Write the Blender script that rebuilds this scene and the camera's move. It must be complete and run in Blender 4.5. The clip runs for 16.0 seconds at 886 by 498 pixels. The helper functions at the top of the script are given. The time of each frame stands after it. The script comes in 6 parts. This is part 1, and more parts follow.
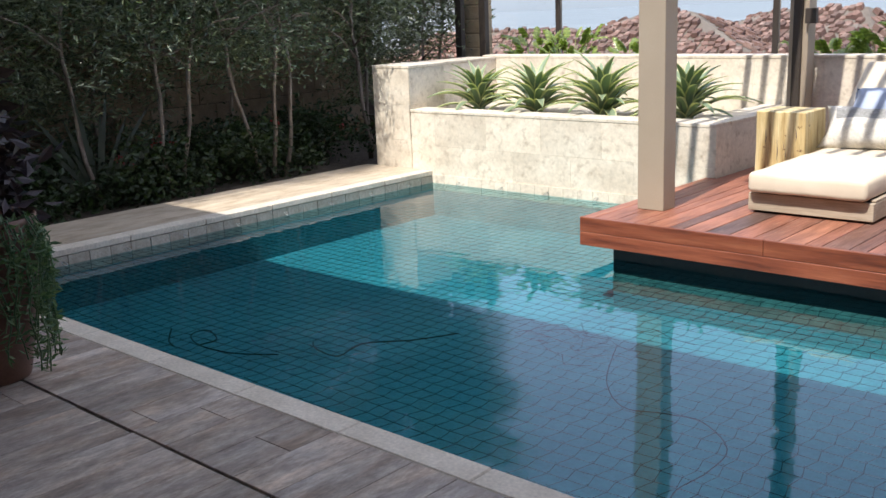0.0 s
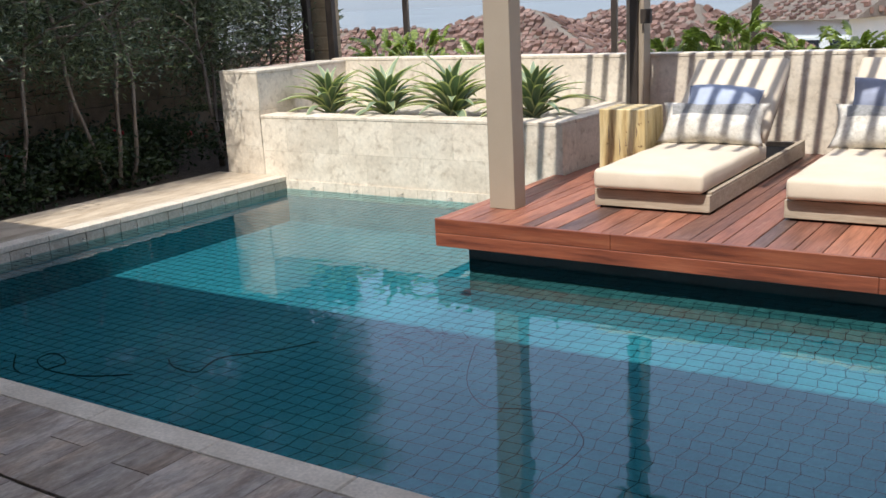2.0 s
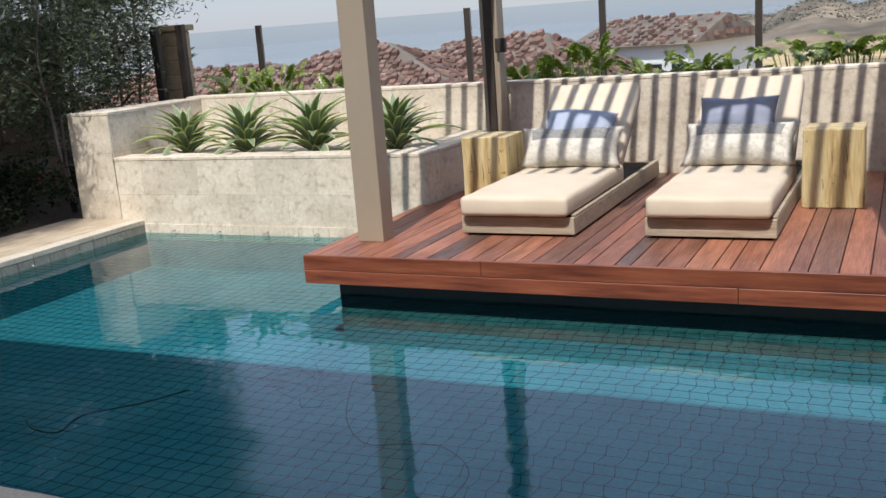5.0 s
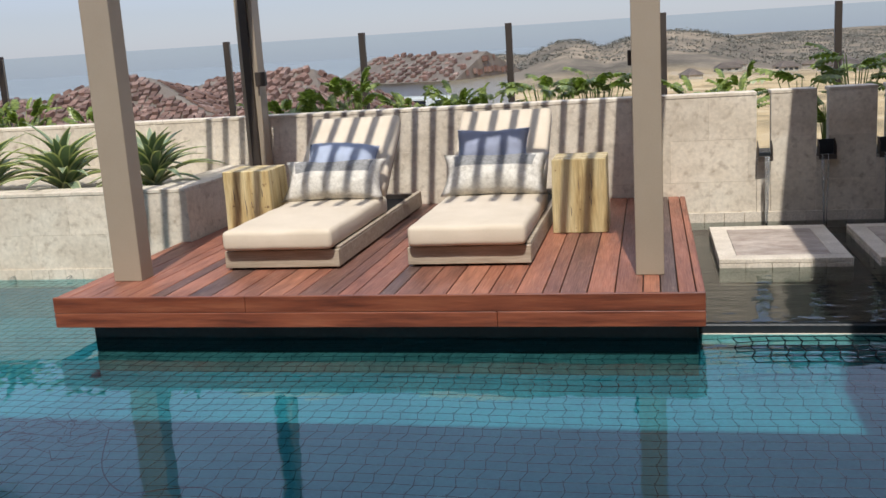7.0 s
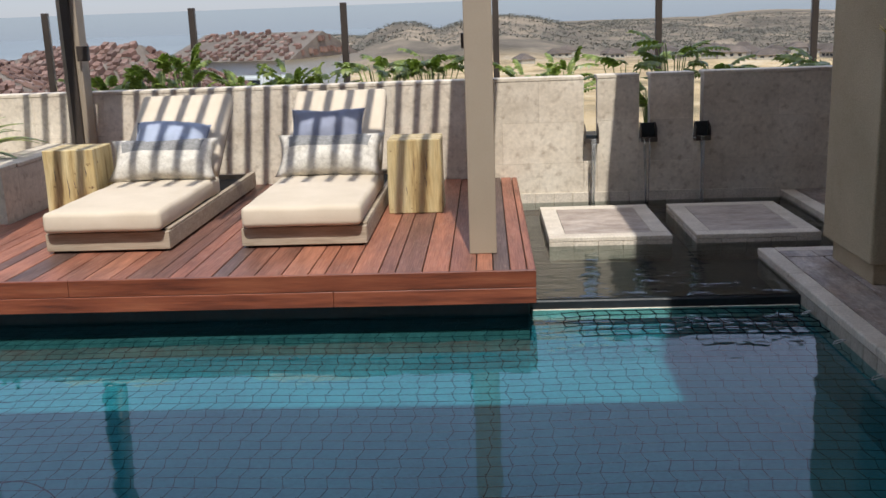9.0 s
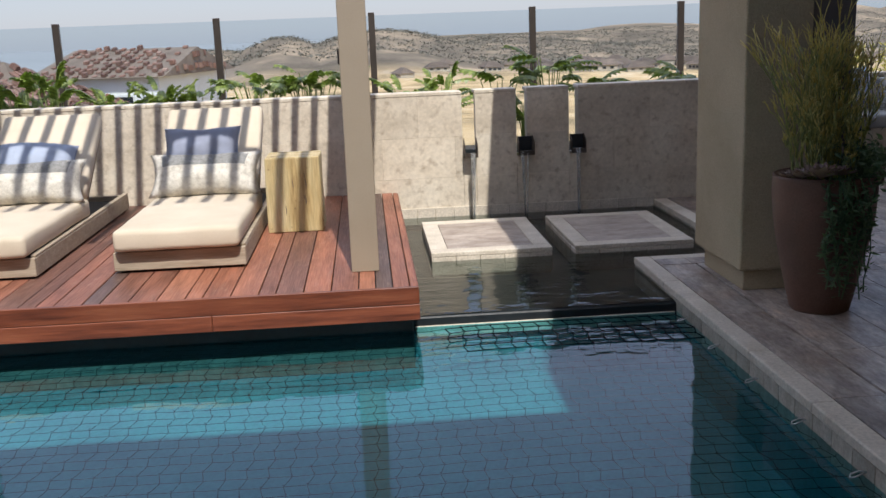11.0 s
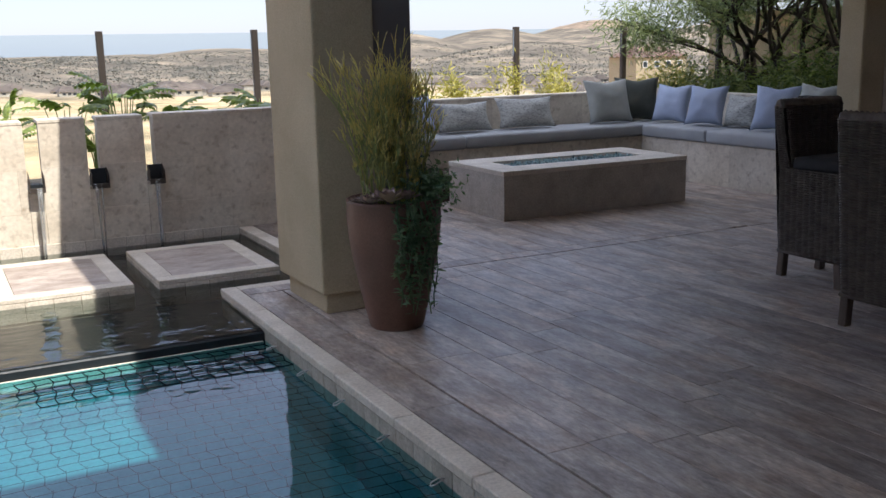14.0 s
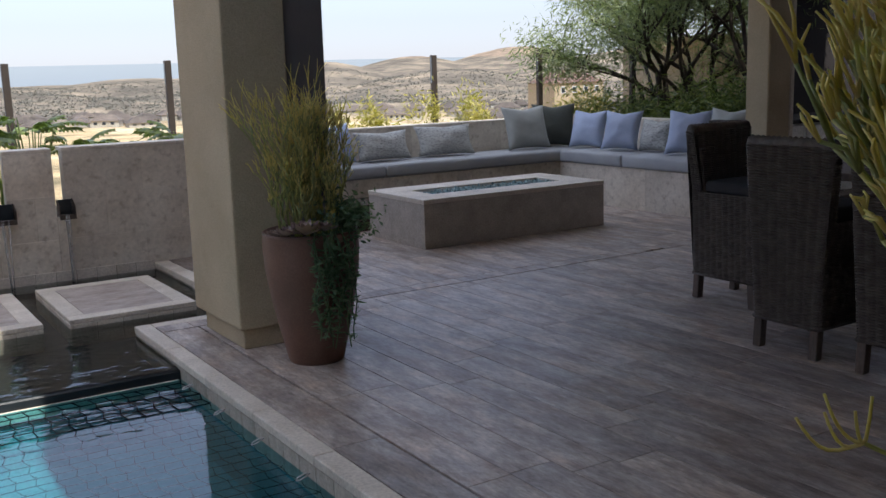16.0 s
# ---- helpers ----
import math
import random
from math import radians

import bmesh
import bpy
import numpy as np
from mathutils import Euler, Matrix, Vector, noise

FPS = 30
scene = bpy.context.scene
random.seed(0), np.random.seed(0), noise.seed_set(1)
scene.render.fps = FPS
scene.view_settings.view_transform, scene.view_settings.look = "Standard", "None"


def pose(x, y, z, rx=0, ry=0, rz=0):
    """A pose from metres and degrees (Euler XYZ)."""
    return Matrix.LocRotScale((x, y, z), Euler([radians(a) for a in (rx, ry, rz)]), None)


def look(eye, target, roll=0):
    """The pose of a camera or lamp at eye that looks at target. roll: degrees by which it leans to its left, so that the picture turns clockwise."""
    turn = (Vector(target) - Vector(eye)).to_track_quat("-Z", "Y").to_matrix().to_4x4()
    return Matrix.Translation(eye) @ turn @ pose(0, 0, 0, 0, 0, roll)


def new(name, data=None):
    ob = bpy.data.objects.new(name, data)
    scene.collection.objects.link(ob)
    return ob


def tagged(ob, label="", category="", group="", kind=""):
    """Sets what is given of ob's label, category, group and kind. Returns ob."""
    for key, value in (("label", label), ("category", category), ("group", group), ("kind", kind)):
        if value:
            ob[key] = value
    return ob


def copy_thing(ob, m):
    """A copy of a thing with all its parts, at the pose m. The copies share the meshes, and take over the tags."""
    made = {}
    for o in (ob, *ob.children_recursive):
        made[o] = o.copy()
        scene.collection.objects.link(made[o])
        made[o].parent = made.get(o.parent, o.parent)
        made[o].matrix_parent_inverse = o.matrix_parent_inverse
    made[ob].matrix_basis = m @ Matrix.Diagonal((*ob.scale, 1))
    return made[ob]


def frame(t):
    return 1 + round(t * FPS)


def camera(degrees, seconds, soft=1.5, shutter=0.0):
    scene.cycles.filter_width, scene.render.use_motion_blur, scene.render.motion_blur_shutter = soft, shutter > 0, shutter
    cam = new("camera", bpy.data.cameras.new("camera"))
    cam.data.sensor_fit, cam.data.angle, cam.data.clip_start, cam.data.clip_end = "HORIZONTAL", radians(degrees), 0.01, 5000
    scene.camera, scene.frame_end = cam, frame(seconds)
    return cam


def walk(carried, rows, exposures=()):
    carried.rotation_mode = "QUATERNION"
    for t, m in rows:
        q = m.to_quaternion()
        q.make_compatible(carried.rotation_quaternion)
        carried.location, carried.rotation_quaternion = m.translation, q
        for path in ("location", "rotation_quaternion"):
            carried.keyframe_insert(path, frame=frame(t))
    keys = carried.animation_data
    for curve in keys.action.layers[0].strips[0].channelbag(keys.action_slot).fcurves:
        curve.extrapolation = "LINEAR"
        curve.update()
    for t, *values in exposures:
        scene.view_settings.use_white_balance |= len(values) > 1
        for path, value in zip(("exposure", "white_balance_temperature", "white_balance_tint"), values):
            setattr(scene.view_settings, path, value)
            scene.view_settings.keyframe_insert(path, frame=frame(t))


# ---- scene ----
cam = camera(48.54, 16.0)
PATH = [
    (0, -0.059, -0.056, 1.467, 76.35, 2.26, 41.82),
    (0.5, -0.051, -0.055, 1.486, 76.89, 2.40, 40.10),
    (1, -0.047, -0.060, 1.497, 76.91, 2.41, 38.05),
    (1.5, -0.047, -0.061, 1.495, 76.36, 2.71, 35.53),
    (2, -0.039, -0.056, 1.500, 75.94, 2.81, 33.24),
    (2.5, -0.036, -0.051, 1.499, 76.23, 3.17, 32.31),
    (3, -0.037, -0.048, 1.495, 76.53, 3.51, 32.03),
    (3.2, -0.038, -0.045, 1.497, 76.63, 3.59, 31.84),
    (5.3, -0.089, -0.020, 1.492, 77.30, 3.78, 22.41),
    (5.5, -0.091, -0.022, 1.487, 77.32, 3.38, 20.53),
    (6, -0.059, -0.005, 1.479, 77.76, 3.08, 16.67),
    (6.5, -0.050, -0.008, 1.478, 78.19, 3.14, 13.57),
    (7, -0.031, -0.010, 1.468, 78.48, 3.50, 11.64),
    (7.5, -0.034, -0.022, 1.467, 78.48, 3.65, 10.11),
    (8, -0.034, -0.033, 1.470, 78.19, 3.34, 8.61),
    (8.5, -0.026, -0.032, 1.463, 77.72, 2.73, 6.01),
    (9, -0.016, -0.019, 1.461, 76.97, 1.99, 2.33),
    (9.2, -0.011, -0.007, 1.454, 76.79, 1.79, 0.88),
    (11.3, 0.001, 0.022, 1.480, 77.58, 1.52, -5.60),
    (11.5, 0.001, 0.018, 1.486, 77.52, 0.92, -6.56),
    (12, 0.024, 0.027, 1.490, 77.63, 0.61, -10.52),
    (12.5, 0.044, 0.033, 1.479, 77.51, 0.21, -15.48),
    (13, 0.063, 0.048, 1.473, 77.50, 0.46, -20.52),
    (13.5, 0.073, 0.065, 1.488, 77.78, 0.68, -24.96),
    (14, 0.090, 0.066, 1.494, 78.25, 1.12, -28.11),
    (14.5, 0.112, 0.075, 1.502, 78.63, 1.49, -29.96),
    (15, 0.119, 0.078, 1.504, 79.12, 1.74, -30.87),
    (15.5, 0.129, 0.079, 1.511, 79.51, 1.85, -31.54),
    (16, 0.140, 0.086, 1.506, 79.68, 1.67, -32.66),
]
EXPOSURE = [(0.0, 1.6), (1.5, 1.38), (3.0, 1.23), (5.5, 1.02), (7.0, 0.95), (9.0, 0.98), (11.5, 1.12), (12.5, 1.12), (13.2, 1.44), (14.0, 1.69), (14.8, 1.64), (16.0, 1.6)]
walk(cam, [(t, pose(x, y, z, rx, ry, rz)) for t, x, y, z, rx, ry, rz in PATH], EXPOSURE)

# ---- light: clear hazy midday, sun behind the house ----
SUN = Vector((-0.085, 0.70, -1.0)).normalized()          # way the sunlight travels
world = bpy.data.worlds.new("sky")
scene.world = world
world.use_nodes = True
wn, wl = world.node_tree.nodes, world.node_tree.links
sky = wn.new("ShaderNodeTexSky")
sky.sky_type, sky.sun_disc = 'NISHITA', False
sky.sun_elevation = math.asin(-SUN.z)
sky.sun_rotation = math.atan2(-SUN.x, -SUN.y)
sky.air_density, sky.dust_density, sky.ozone_density = 1.0, 0.6, 3.0
hazy = wn.new("ShaderNodeMix")                             # thin marine haze over the whole sky
hazy.data_type = 'RGBA'
hazy.inputs[0].default_value = 0.87
up = wn.new("ShaderNodeTexCoord")                          # the haze glows more towards the high sun
up_z = wn.new("ShaderNodeSeparateXYZ")
wl.new(up.outputs["Generated"], up_z.inputs[0])
glow = wn.new("ShaderNodeValToRGB")
glow.color_ramp.elements[0].position, glow.color_ramp.elements[0].color = 0.05, (0.40, 0.425, 0.535, 1)
glow.color_ramp.elements[1].position, glow.color_ramp.elements[1].color = 0.80, (0.95, 1.0, 1.18, 1)
for at, tone in ((0.21, (0.70, 0.79, 1.10, 1)), (0.47, (0.56, 0.67, 1.02, 1))):   # bright haze low down, clearer blue above it
    glow.color_ramp.elements.new(at).color = tone
wl.new(up_z.outputs[2], glow.inputs[0])
gain = wn.new("ShaderNodeVectorMath")
gain.operation = 'SCALE'
gain.inputs[3].default_value = 3.3
wl.new(glow.outputs[0], gain.inputs[0])
wl.new(gain.outputs[0], hazy.inputs[7])
wl.new(sky.outputs[0], hazy.inputs[6])
wl.new(hazy.outputs[2], wn["Background"].inputs[0])
wn["Background"].inputs[1].default_value = 0.15
sun_data = bpy.data.lights.new("sun", 'SUN')
sun_data.energy, sun_data.angle, sun_data.color = 2.25, radians(0.6), (1.0, 0.95, 0.87)
sun = new("sun", sun_data)
sun.matrix_world = look(-SUN * 40, (0, 0, 0))

# ---- material makers ----


def nodes_of(name):
    m = bpy.data.materials.new(name)
    m.use_nodes = True
    nt = m.node_tree
    return m, nt.nodes, nt.links, nt.nodes["Principled BSDF"]


def stretched(n, l, size):
    """World position divided by a size in metres along each axis."""
    g = n.new("ShaderNodeNewGeometry")
    v = n.new("ShaderNodeVectorMath")
    v.operation = 'DIVIDE'
    v.inputs[1].default_value = size
    l.new(g.outputs["Position"], v.inputs[0])
    return v.outputs[0]


def noise_tex(n, l, size, detail=6.0, rough=0.6):
    t = n.new("ShaderNodeTexNoise")
    t.inputs["Scale"].default_value, t.inputs["Detail"].default_value, t.inputs["Roughness"].default_value = 1.0, detail, rough
    l.new(stretched(n, l, size), t.inputs["Vector"])
    return t.outputs["Fac"]


def ramp(n, l, fac, stops):
    r = n.new("ShaderNodeValToRGB")
    while len(r.color_ramp.elements) < len(stops):
        r.color_ramp.elements.new(0.5)
    for e, (at, c) in zip(r.color_ramp.elements, stops):
        e.position, e.color = at, (*c, 1)
    l.new(fac, r.inputs[0])
    return r.outputs[0]


def mixed(n, l, a, b, fac, mode='MIX'):
    m = n.new("ShaderNodeMix")
    m.data_type, m.blend_type = 'RGBA', mode
    for key, value in ((0, fac), (6, a), (7, b)):
        if isinstance(value, (int, float)):
            m.inputs[key].default_value = value
        elif isinstance(value, tuple):
            m.inputs[key].default_value = (*value, 1)
        else:
            l.new(value, m.inputs[key])
    return m.outputs[2]


def surface(name, stops, size, rough=0.7, fine=0.03, bump=0.3, depth=0.004, vary=0.0, spots=None, metal=0.0, island=0.0, spec=0.5, grainy=0.8):
    """A material with a large stain noise of the given size, a fine grain, and variation from piece to piece."""
    m, n, l, p = nodes_of(name)
    size = size if isinstance(size, tuple) else (size,) * 3
    fine = fine if isinstance(fine, tuple) else (fine,) * 3
    base = ramp(n, l, noise_tex(n, l, size), stops)
    grain = noise_tex(n, l, fine, 4.0)
    dark = ramp(n, l, grain, [(0.3, (0.72,) * 3), (0.7, (1.12,) * 3)])
    col = mixed(n, l, base, dark, grainy, 'MULTIPLY')
    if spots:
        c, sz, lo, hi = spots
        col = mixed(n, l, col, c, ramp(n, l, noise_tex(n, l, (sz,) * 3, 3.0), [(lo, (0, 0, 0)), (hi, (1, 1, 1))]))
    for amount, kind in ((vary, "ShaderNodeObjectInfo"), (island, "ShaderNodeNewGeometry")):
        if amount:
            o = n.new(kind)
            col = mixed(n, l, col, ramp(n, l, o.outputs["Random" if kind == "ShaderNodeObjectInfo" else "Random Per Island"], [(0.0, (1 - amount,) * 3), (1.0, (1 + amount * 0.6,) * 3)]), 1.0, 'MULTIPLY')
    l.new(col, p.inputs["Base Color"])
    p.inputs["Roughness"].default_value, p.inputs["Metallic"].default_value = rough, metal
    p.inputs["Specular IOR Level"].default_value = spec
    if bump:
        b = n.new("ShaderNodeBump")
        b.inputs["Strength"].default_value, b.inputs["Distance"].default_value = bump, depth
        l.new(grain, b.inputs["Height"])
        l.new(b.outputs[0], p.inputs["Normal"])
    return m


TRAVERTINE = surface("travertine", [(0.3, (0.55, 0.475, 0.38)), (0.5, (0.67, 0.595, 0.49)), (0.72, (0.75, 0.685, 0.58))], (0.45, 0.45, 0.28), 0.75, 0.03, 0.25, 0.002, 0.09,
                     ((0.41, 0.34, 0.265), 0.07, 0.53, 0.76), grainy=0.5)
EDGE_TILE = surface("edge_tile", [(0.3, (0.36, 0.32, 0.26)), (0.7, (0.52, 0.47, 0.40))], (0.06, 0.06, 0.12), 0.6, 0.015, 0.3, 0.002, 0.16)
COPING = surface("coping_stone", [(0.3, (0.55, 0.485, 0.40)), (0.7, (0.72, 0.65, 0.555))], 0.2, 0.7, 0.015, 0.3, 0.002, 0.06)


def plank_tile():
    """Porcelain printed as weathered timber: brown, rust and blue-grey streaks along y, pale scuffs, each tile its own tone."""
    m, n, l, p = nodes_of("wood_look_tile")
    o = n.new("ShaderNodeObjectInfo")
    shift = n.new("ShaderNodeMath")                         # every tile prints its own stretch of timber
    shift.operation, shift.inputs[1].default_value = 'MULTIPLY', 40.0
    l.new(o.outputs["Random"], shift.inputs[0])
    jump = n.new("ShaderNodeCombineXYZ")
    l.new(shift.outputs[0], jump.inputs[2])

    def print_tex(size, detail, rough):
        t = n.new("ShaderNodeTexNoise")
        t.inputs["Scale"].default_value, t.inputs["Detail"].default_value, t.inputs["Roughness"].default_value = 1.0, detail, rough
        v = n.new("ShaderNodeVectorMath")
        l.new(stretched(n, l, size), v.inputs[0])
        l.new(jump.outputs[0], v.inputs[1])
        l.new(v.outputs[0], t.inputs["Vector"])
        return t.outputs["Fac"]

    base = ramp(n, l, print_tex((0.10, 0.34, 0.2), 9, 0.68), [(0.30, (0.20, 0.155, 0.13)), (0.43, (0.315, 0.26, 0.225)), (0.54, (0.43, 0.37, 0.325)), (0.70, (0.61, 0.545, 0.49))])
    hue = ramp(n, l, print_tex((0.16, 0.40, 0.4), 4, 0.6), [(0.34, (0.92, 0.96, 1.02)), (0.5, (0.99, 1.0, 1.0)), (0.66, (1.09, 1.0, 0.91))])
    col = mixed(n, l, base, hue, 1.0, 'MULTIPLY')
    grain = print_tex((0.012, 0.09, 0.02), 6.0, 0.65)
    col = mixed(n, l, col, ramp(n, l, grain, [(0.32, (0.66, 0.64, 0.62)), (0.66, (1.14, 1.14, 1.14))]), 0.5, 'MULTIPLY')
    fleck = ramp(n, l, print_tex((0.022, 0.055, 0.05), 9.0, 0.78), [(0.36, (0.62, 0.62, 0.63)), (0.5, (0.97, 0.97, 0.97)), (0.64, (1.30, 1.29, 1.27))])
    col = mixed(n, l, col, fleck, 0.75, 'MULTIPLY')
    knots = ramp(n, l, print_tex((0.05, 0.13, 0.1), 6.0, 0.72), [(0.58, (0, 0, 0)), (0.70, (1, 1, 1))])
    col = mixed(n, l, col, (0.13, 0.095, 0.08), mixed(n, l, (0, 0, 0), knots, 0.65))
    col = mixed(n, l, col, ramp(n, l, o.outputs["Random"], [(0.0, (0.70, 0.69, 0.70)), (0.5, (0.95, 0.93, 0.92)), (1.0, (1.16, 1.14, 1.12))]), 1.0, 'MULTIPLY')
    l.new(col, p.inputs["Base Color"])
    l.new(ramp(n, l, noise_tex(n, l, (0.12, 0.3, 0.2), 5.0), [(0.3, (0.38,) * 3), (0.7, (0.56,) * 3)]), p.inputs["Roughness"])
    b = n.new("ShaderNodeBump")
    b.inputs["Strength"].default_value, b.inputs["Distance"].default_value = 0.35, 0.002
    l.new(grain, b.inputs["Height"])
    l.new(b.outputs[0], p.inputs["Normal"])
    return m


PLANK = plank_tile()

WALK_PLANK = surface("walk_plank", [(0.3, (0.36, 0.28, 0.20)), (0.5, (0.50, 0.41, 0.31)), (0.7, (0.60, 0.51, 0.40))], (0.10, 0.28, 0.2), 0.6, (0.006, 0.05, 0.01), 0.3, 0.002, 0.12, grainy=0.5)
STEP_TILE = surface("step_tile", [(0.3, (0.28, 0.22, 0.185)), (0.55, (0.44, 0.37, 0.32)), (0.75, (0.56, 0.50, 0.45))], (0.25, 0.16, 0.2), 0.55, (0.06, 0.025, 0.02), 0.25, 0.002, 0.06)
JOINT = surface("joint", [(0.3, (0.05, 0.045, 0.04)), (0.7, (0.08, 0.07, 0.06))], 0.3, 0.9)


def deck_wood():
    """Oiled hardwood: each board its own tone from orange-red to grey-brown, streaked along its length."""
    m, n, l, p = nodes_of("ipe_deck")
    o = n.new("ShaderNodeObjectInfo")
    tone = ramp(n, l, o.outputs["Random"], [(0.0, (0.10, 0.062, 0.052)), (0.22, (0.155, 0.075, 0.055)), (0.5, (0.27, 0.105, 0.066)), (0.75, (0.33, 0.125, 0.072)), (1.0, (0.40, 0.17, 0.105))])
    worn = ramp(n, l, noise_tex(n, l, (0.09, 0.55, 0.1)), [(0.30, (0.55, 0.52, 0.52)), (0.55, (1.0, 1.0, 1.0)), (0.75, (1.30, 1.32, 1.36))])
    grain = noise_tex(n, l, (0.006, 0.20, 0.02), 5.0)
    col = mixed(n, l, mixed(n, l, tone, worn, 1.0, 'MULTIPLY'), ramp(n, l, grain, [(0.3, (0.66, 0.64, 0.63)), (0.7, (1.18, 1.18, 1.18))]), 0.85, 'MULTIPLY')
    dust = ramp(n, l, noise_tex(n, l, (0.035, 0.12, 0.05), 7.0, 0.7), [(0.56, (0, 0, 0)), (0.74, (1, 1, 1))])
    col = mixed(n, l, col, (0.40, 0.27, 0.21), mixed(n, l, (0, 0, 0), dust, 0.45))
    l.new(col, p.inputs["Base Color"])
    l.new(ramp(n, l, grain, [(0.3, (0.58,) * 3), (0.7, (0.40,) * 3)]), p.inputs["Roughness"])
    b = n.new("ShaderNodeBump")
    b.inputs["Strength"].default_value, b.inputs["Distance"].default_value = 0.4, 0.002
    l.new(grain, b.inputs["Height"])
    l.new(b.outputs[0], p.inputs["Normal"])
    return m


REDWOOD = deck_wood()
FASCIA = surface("fascia_wood", [(0.30, (0.09, 0.026, 0.016)), (0.5, (0.215, 0.062, 0.032)), (0.70, (0.285, 0.096, 0.049))], (0.55, 0.1, 0.045), 0.4, (0.16, 0.02, 0.006), 0.4, 0.002, 0.28)
POST_PAINT = surface("post_paint", [(0.3, (0.30, 0.245, 0.185)), (0.7, (0.34, 0.28, 0.215))], 0.6, 0.55, 0.01, 0.1, 0.001, grainy=0.15)
BRONZE = surface("dark_bronze", [(0.3, (0.045, 0.035, 0.03)), (0.7, (0.075, 0.06, 0.05))], 0.4, 0.5, 0.01, 0.1, 0.001, metal=0.3)
STUCCO = surface("stucco", [(0.3, (0.43, 0.35, 0.225)), (0.7, (0.53, 0.44, 0.295))], 0.5, 0.95, 0.009, 1.0, 0.006, grainy=0.55)
CREAM = surface("cream_canvas", [(0.3, (0.57, 0.49, 0.385)), (0.7, (0.65, 0.565, 0.455))], 0.3, 0.95, 0.004, 0.25, 0.001, grainy=0.25)
GREYWOOD = surface("weathered_teak", [(0.3, (0.33, 0.265, 0.195)), (0.7, (0.46, 0.385, 0.30))], (0.3, 0.06, 0.03), 0.7, (0.1, 0.02, 0.006), 0.3, 0.001)
UNDERSIDE = surface("shadow_gap", [(0.3, (0.02, 0.02, 0.022)), (0.7, (0.035, 0.033, 0.03))], 0.3, 0.9)
STUMP = surface("stump_wood", [(0.30, (0.24, 0.145, 0.06)), (0.42, (0.50, 0.37, 0.17)), (0.6, (0.63, 0.52, 0.29)), (0.8, (0.72, 0.63, 0.42))], (0.07, 0.07, 0.6), 0.6, (0.008, 0.008, 0.12), 0.4, 0.003, 0.1, ((0.16, 0.09, 0.04), 0.045, 0.66, 0.72))
BLUE = surface("blue_linen", [(0.3, (0.33, 0.385, 0.51)), (0.7, (0.41, 0.465, 0.59))], 0.2, 0.95, 0.004, 0.3, 0.001, 0.08, grainy=0.3)
NAVY = surface("slate_linen", [(0.3, (0.23, 0.25, 0.33)), (0.7, (0.29, 0.32, 0.42))], 0.2, 0.95, 0.004, 0.3, 0.001, grainy=0.3)
PALE = surface("boucle", [(0.3, (0.50, 0.47, 0.42)), (0.5, (0.66, 0.63, 0.57)), (0.7, (0.74, 0.71, 0.65))], 0.03, 0.95, 0.006, 0.8, 0.004)
GREYBAND = surface("grey_band", [(0.3, (0.20, 0.20, 0.20)), (0.7, (0.33, 0.33, 0.33))], 0.02, 0.95, 0.006, 0.8, 0.004)
SEAT_GREY = surface("seat_canvas", [(0.3, (0.315, 0.325, 0.335)), (0.7, (0.385, 0.395, 0.405))], 0.3, 0.95, 0.004, 0.25, 0.001, grainy=0.3)
SAGE = surface("sage_linen", [(0.3, (0.29, 0.30, 0.275)), (0.7, (0.38, 0.385, 0.355))], 0.2, 0.95, 0.005, 0.3, 0.001, 0.1, grainy=0.3)
PATTERN = surface("woven_pattern", [(0.36, (0.24, 0.245, 0.235)), (0.48, (0.42, 0.42, 0.395)), (0.7, (0.54, 0.535, 0.50))], (0.03, 0.03, 0.012), 0.95, 0.005, 0.3, 0.001)
OLIVE = surface("dark_olive_cloth", [(0.3, (0.055, 0.06, 0.05)), (0.7, (0.085, 0.09, 0.075))], 0.2, 0.95, 0.005, 0.3, 0.001)
TERRACOTTA = surface("rust_glaze", [(0.3, (0.120, 0.060, 0.040)), (0.7, (0.195, 0.102, 0.070))], 0.3, 0.5, 0.01, 0.15, 0.001)
WICKER = surface("wicker", [(0.3, (0.085, 0.068, 0.055)), (0.7, (0.20, 0.165, 0.135))], 0.05, 0.6, 0.006, 0.3, 0.002, 0, None, 0, 0.4)
LEGWOOD = surface("leg_wood", [(0.3, (0.10, 0.075, 0.06)), (0.7, (0.17, 0.13, 0.105))], (0.03, 0.03, 0.3), 0.55, 0.01)
CHARCOAL = surface("charcoal_cloth", [(0.3, (0.03, 0.03, 0.032)), (0.7, (0.05, 0.05, 0.052))], 0.2, 0.95, 0.005)
POOL_PLASTER = surface("pool_plaster", [(0.3, (0.070, 0.235, 0.275)), (0.7, (0.125, 0.335, 0.37))], 0.6, 0.8, 0.02, 0.2, 0.002)
BAND_REFLECTION = surface("band_reflection", [(0.3, (0.12, 0.14, 0.125)), (0.7, (0.20, 0.225, 0.20))], 0.1, 0.5)
PEBBLE = surface("dark_pebble", [(0.3, (0.03, 0.035, 0.035)), (0.7, (0.10, 0.10, 0.095))], 0.06, 0.6, 0.012, 0.6, 0.01)
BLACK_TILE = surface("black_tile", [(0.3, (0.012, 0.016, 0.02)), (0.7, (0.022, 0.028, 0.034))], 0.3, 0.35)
NET_CORD = surface("net_cord", [(0.3, (0.005, 0.007, 0.010)), (0.7, (0.010, 0.012, 0.016))], 0.1, 0.9, spec=0.1)
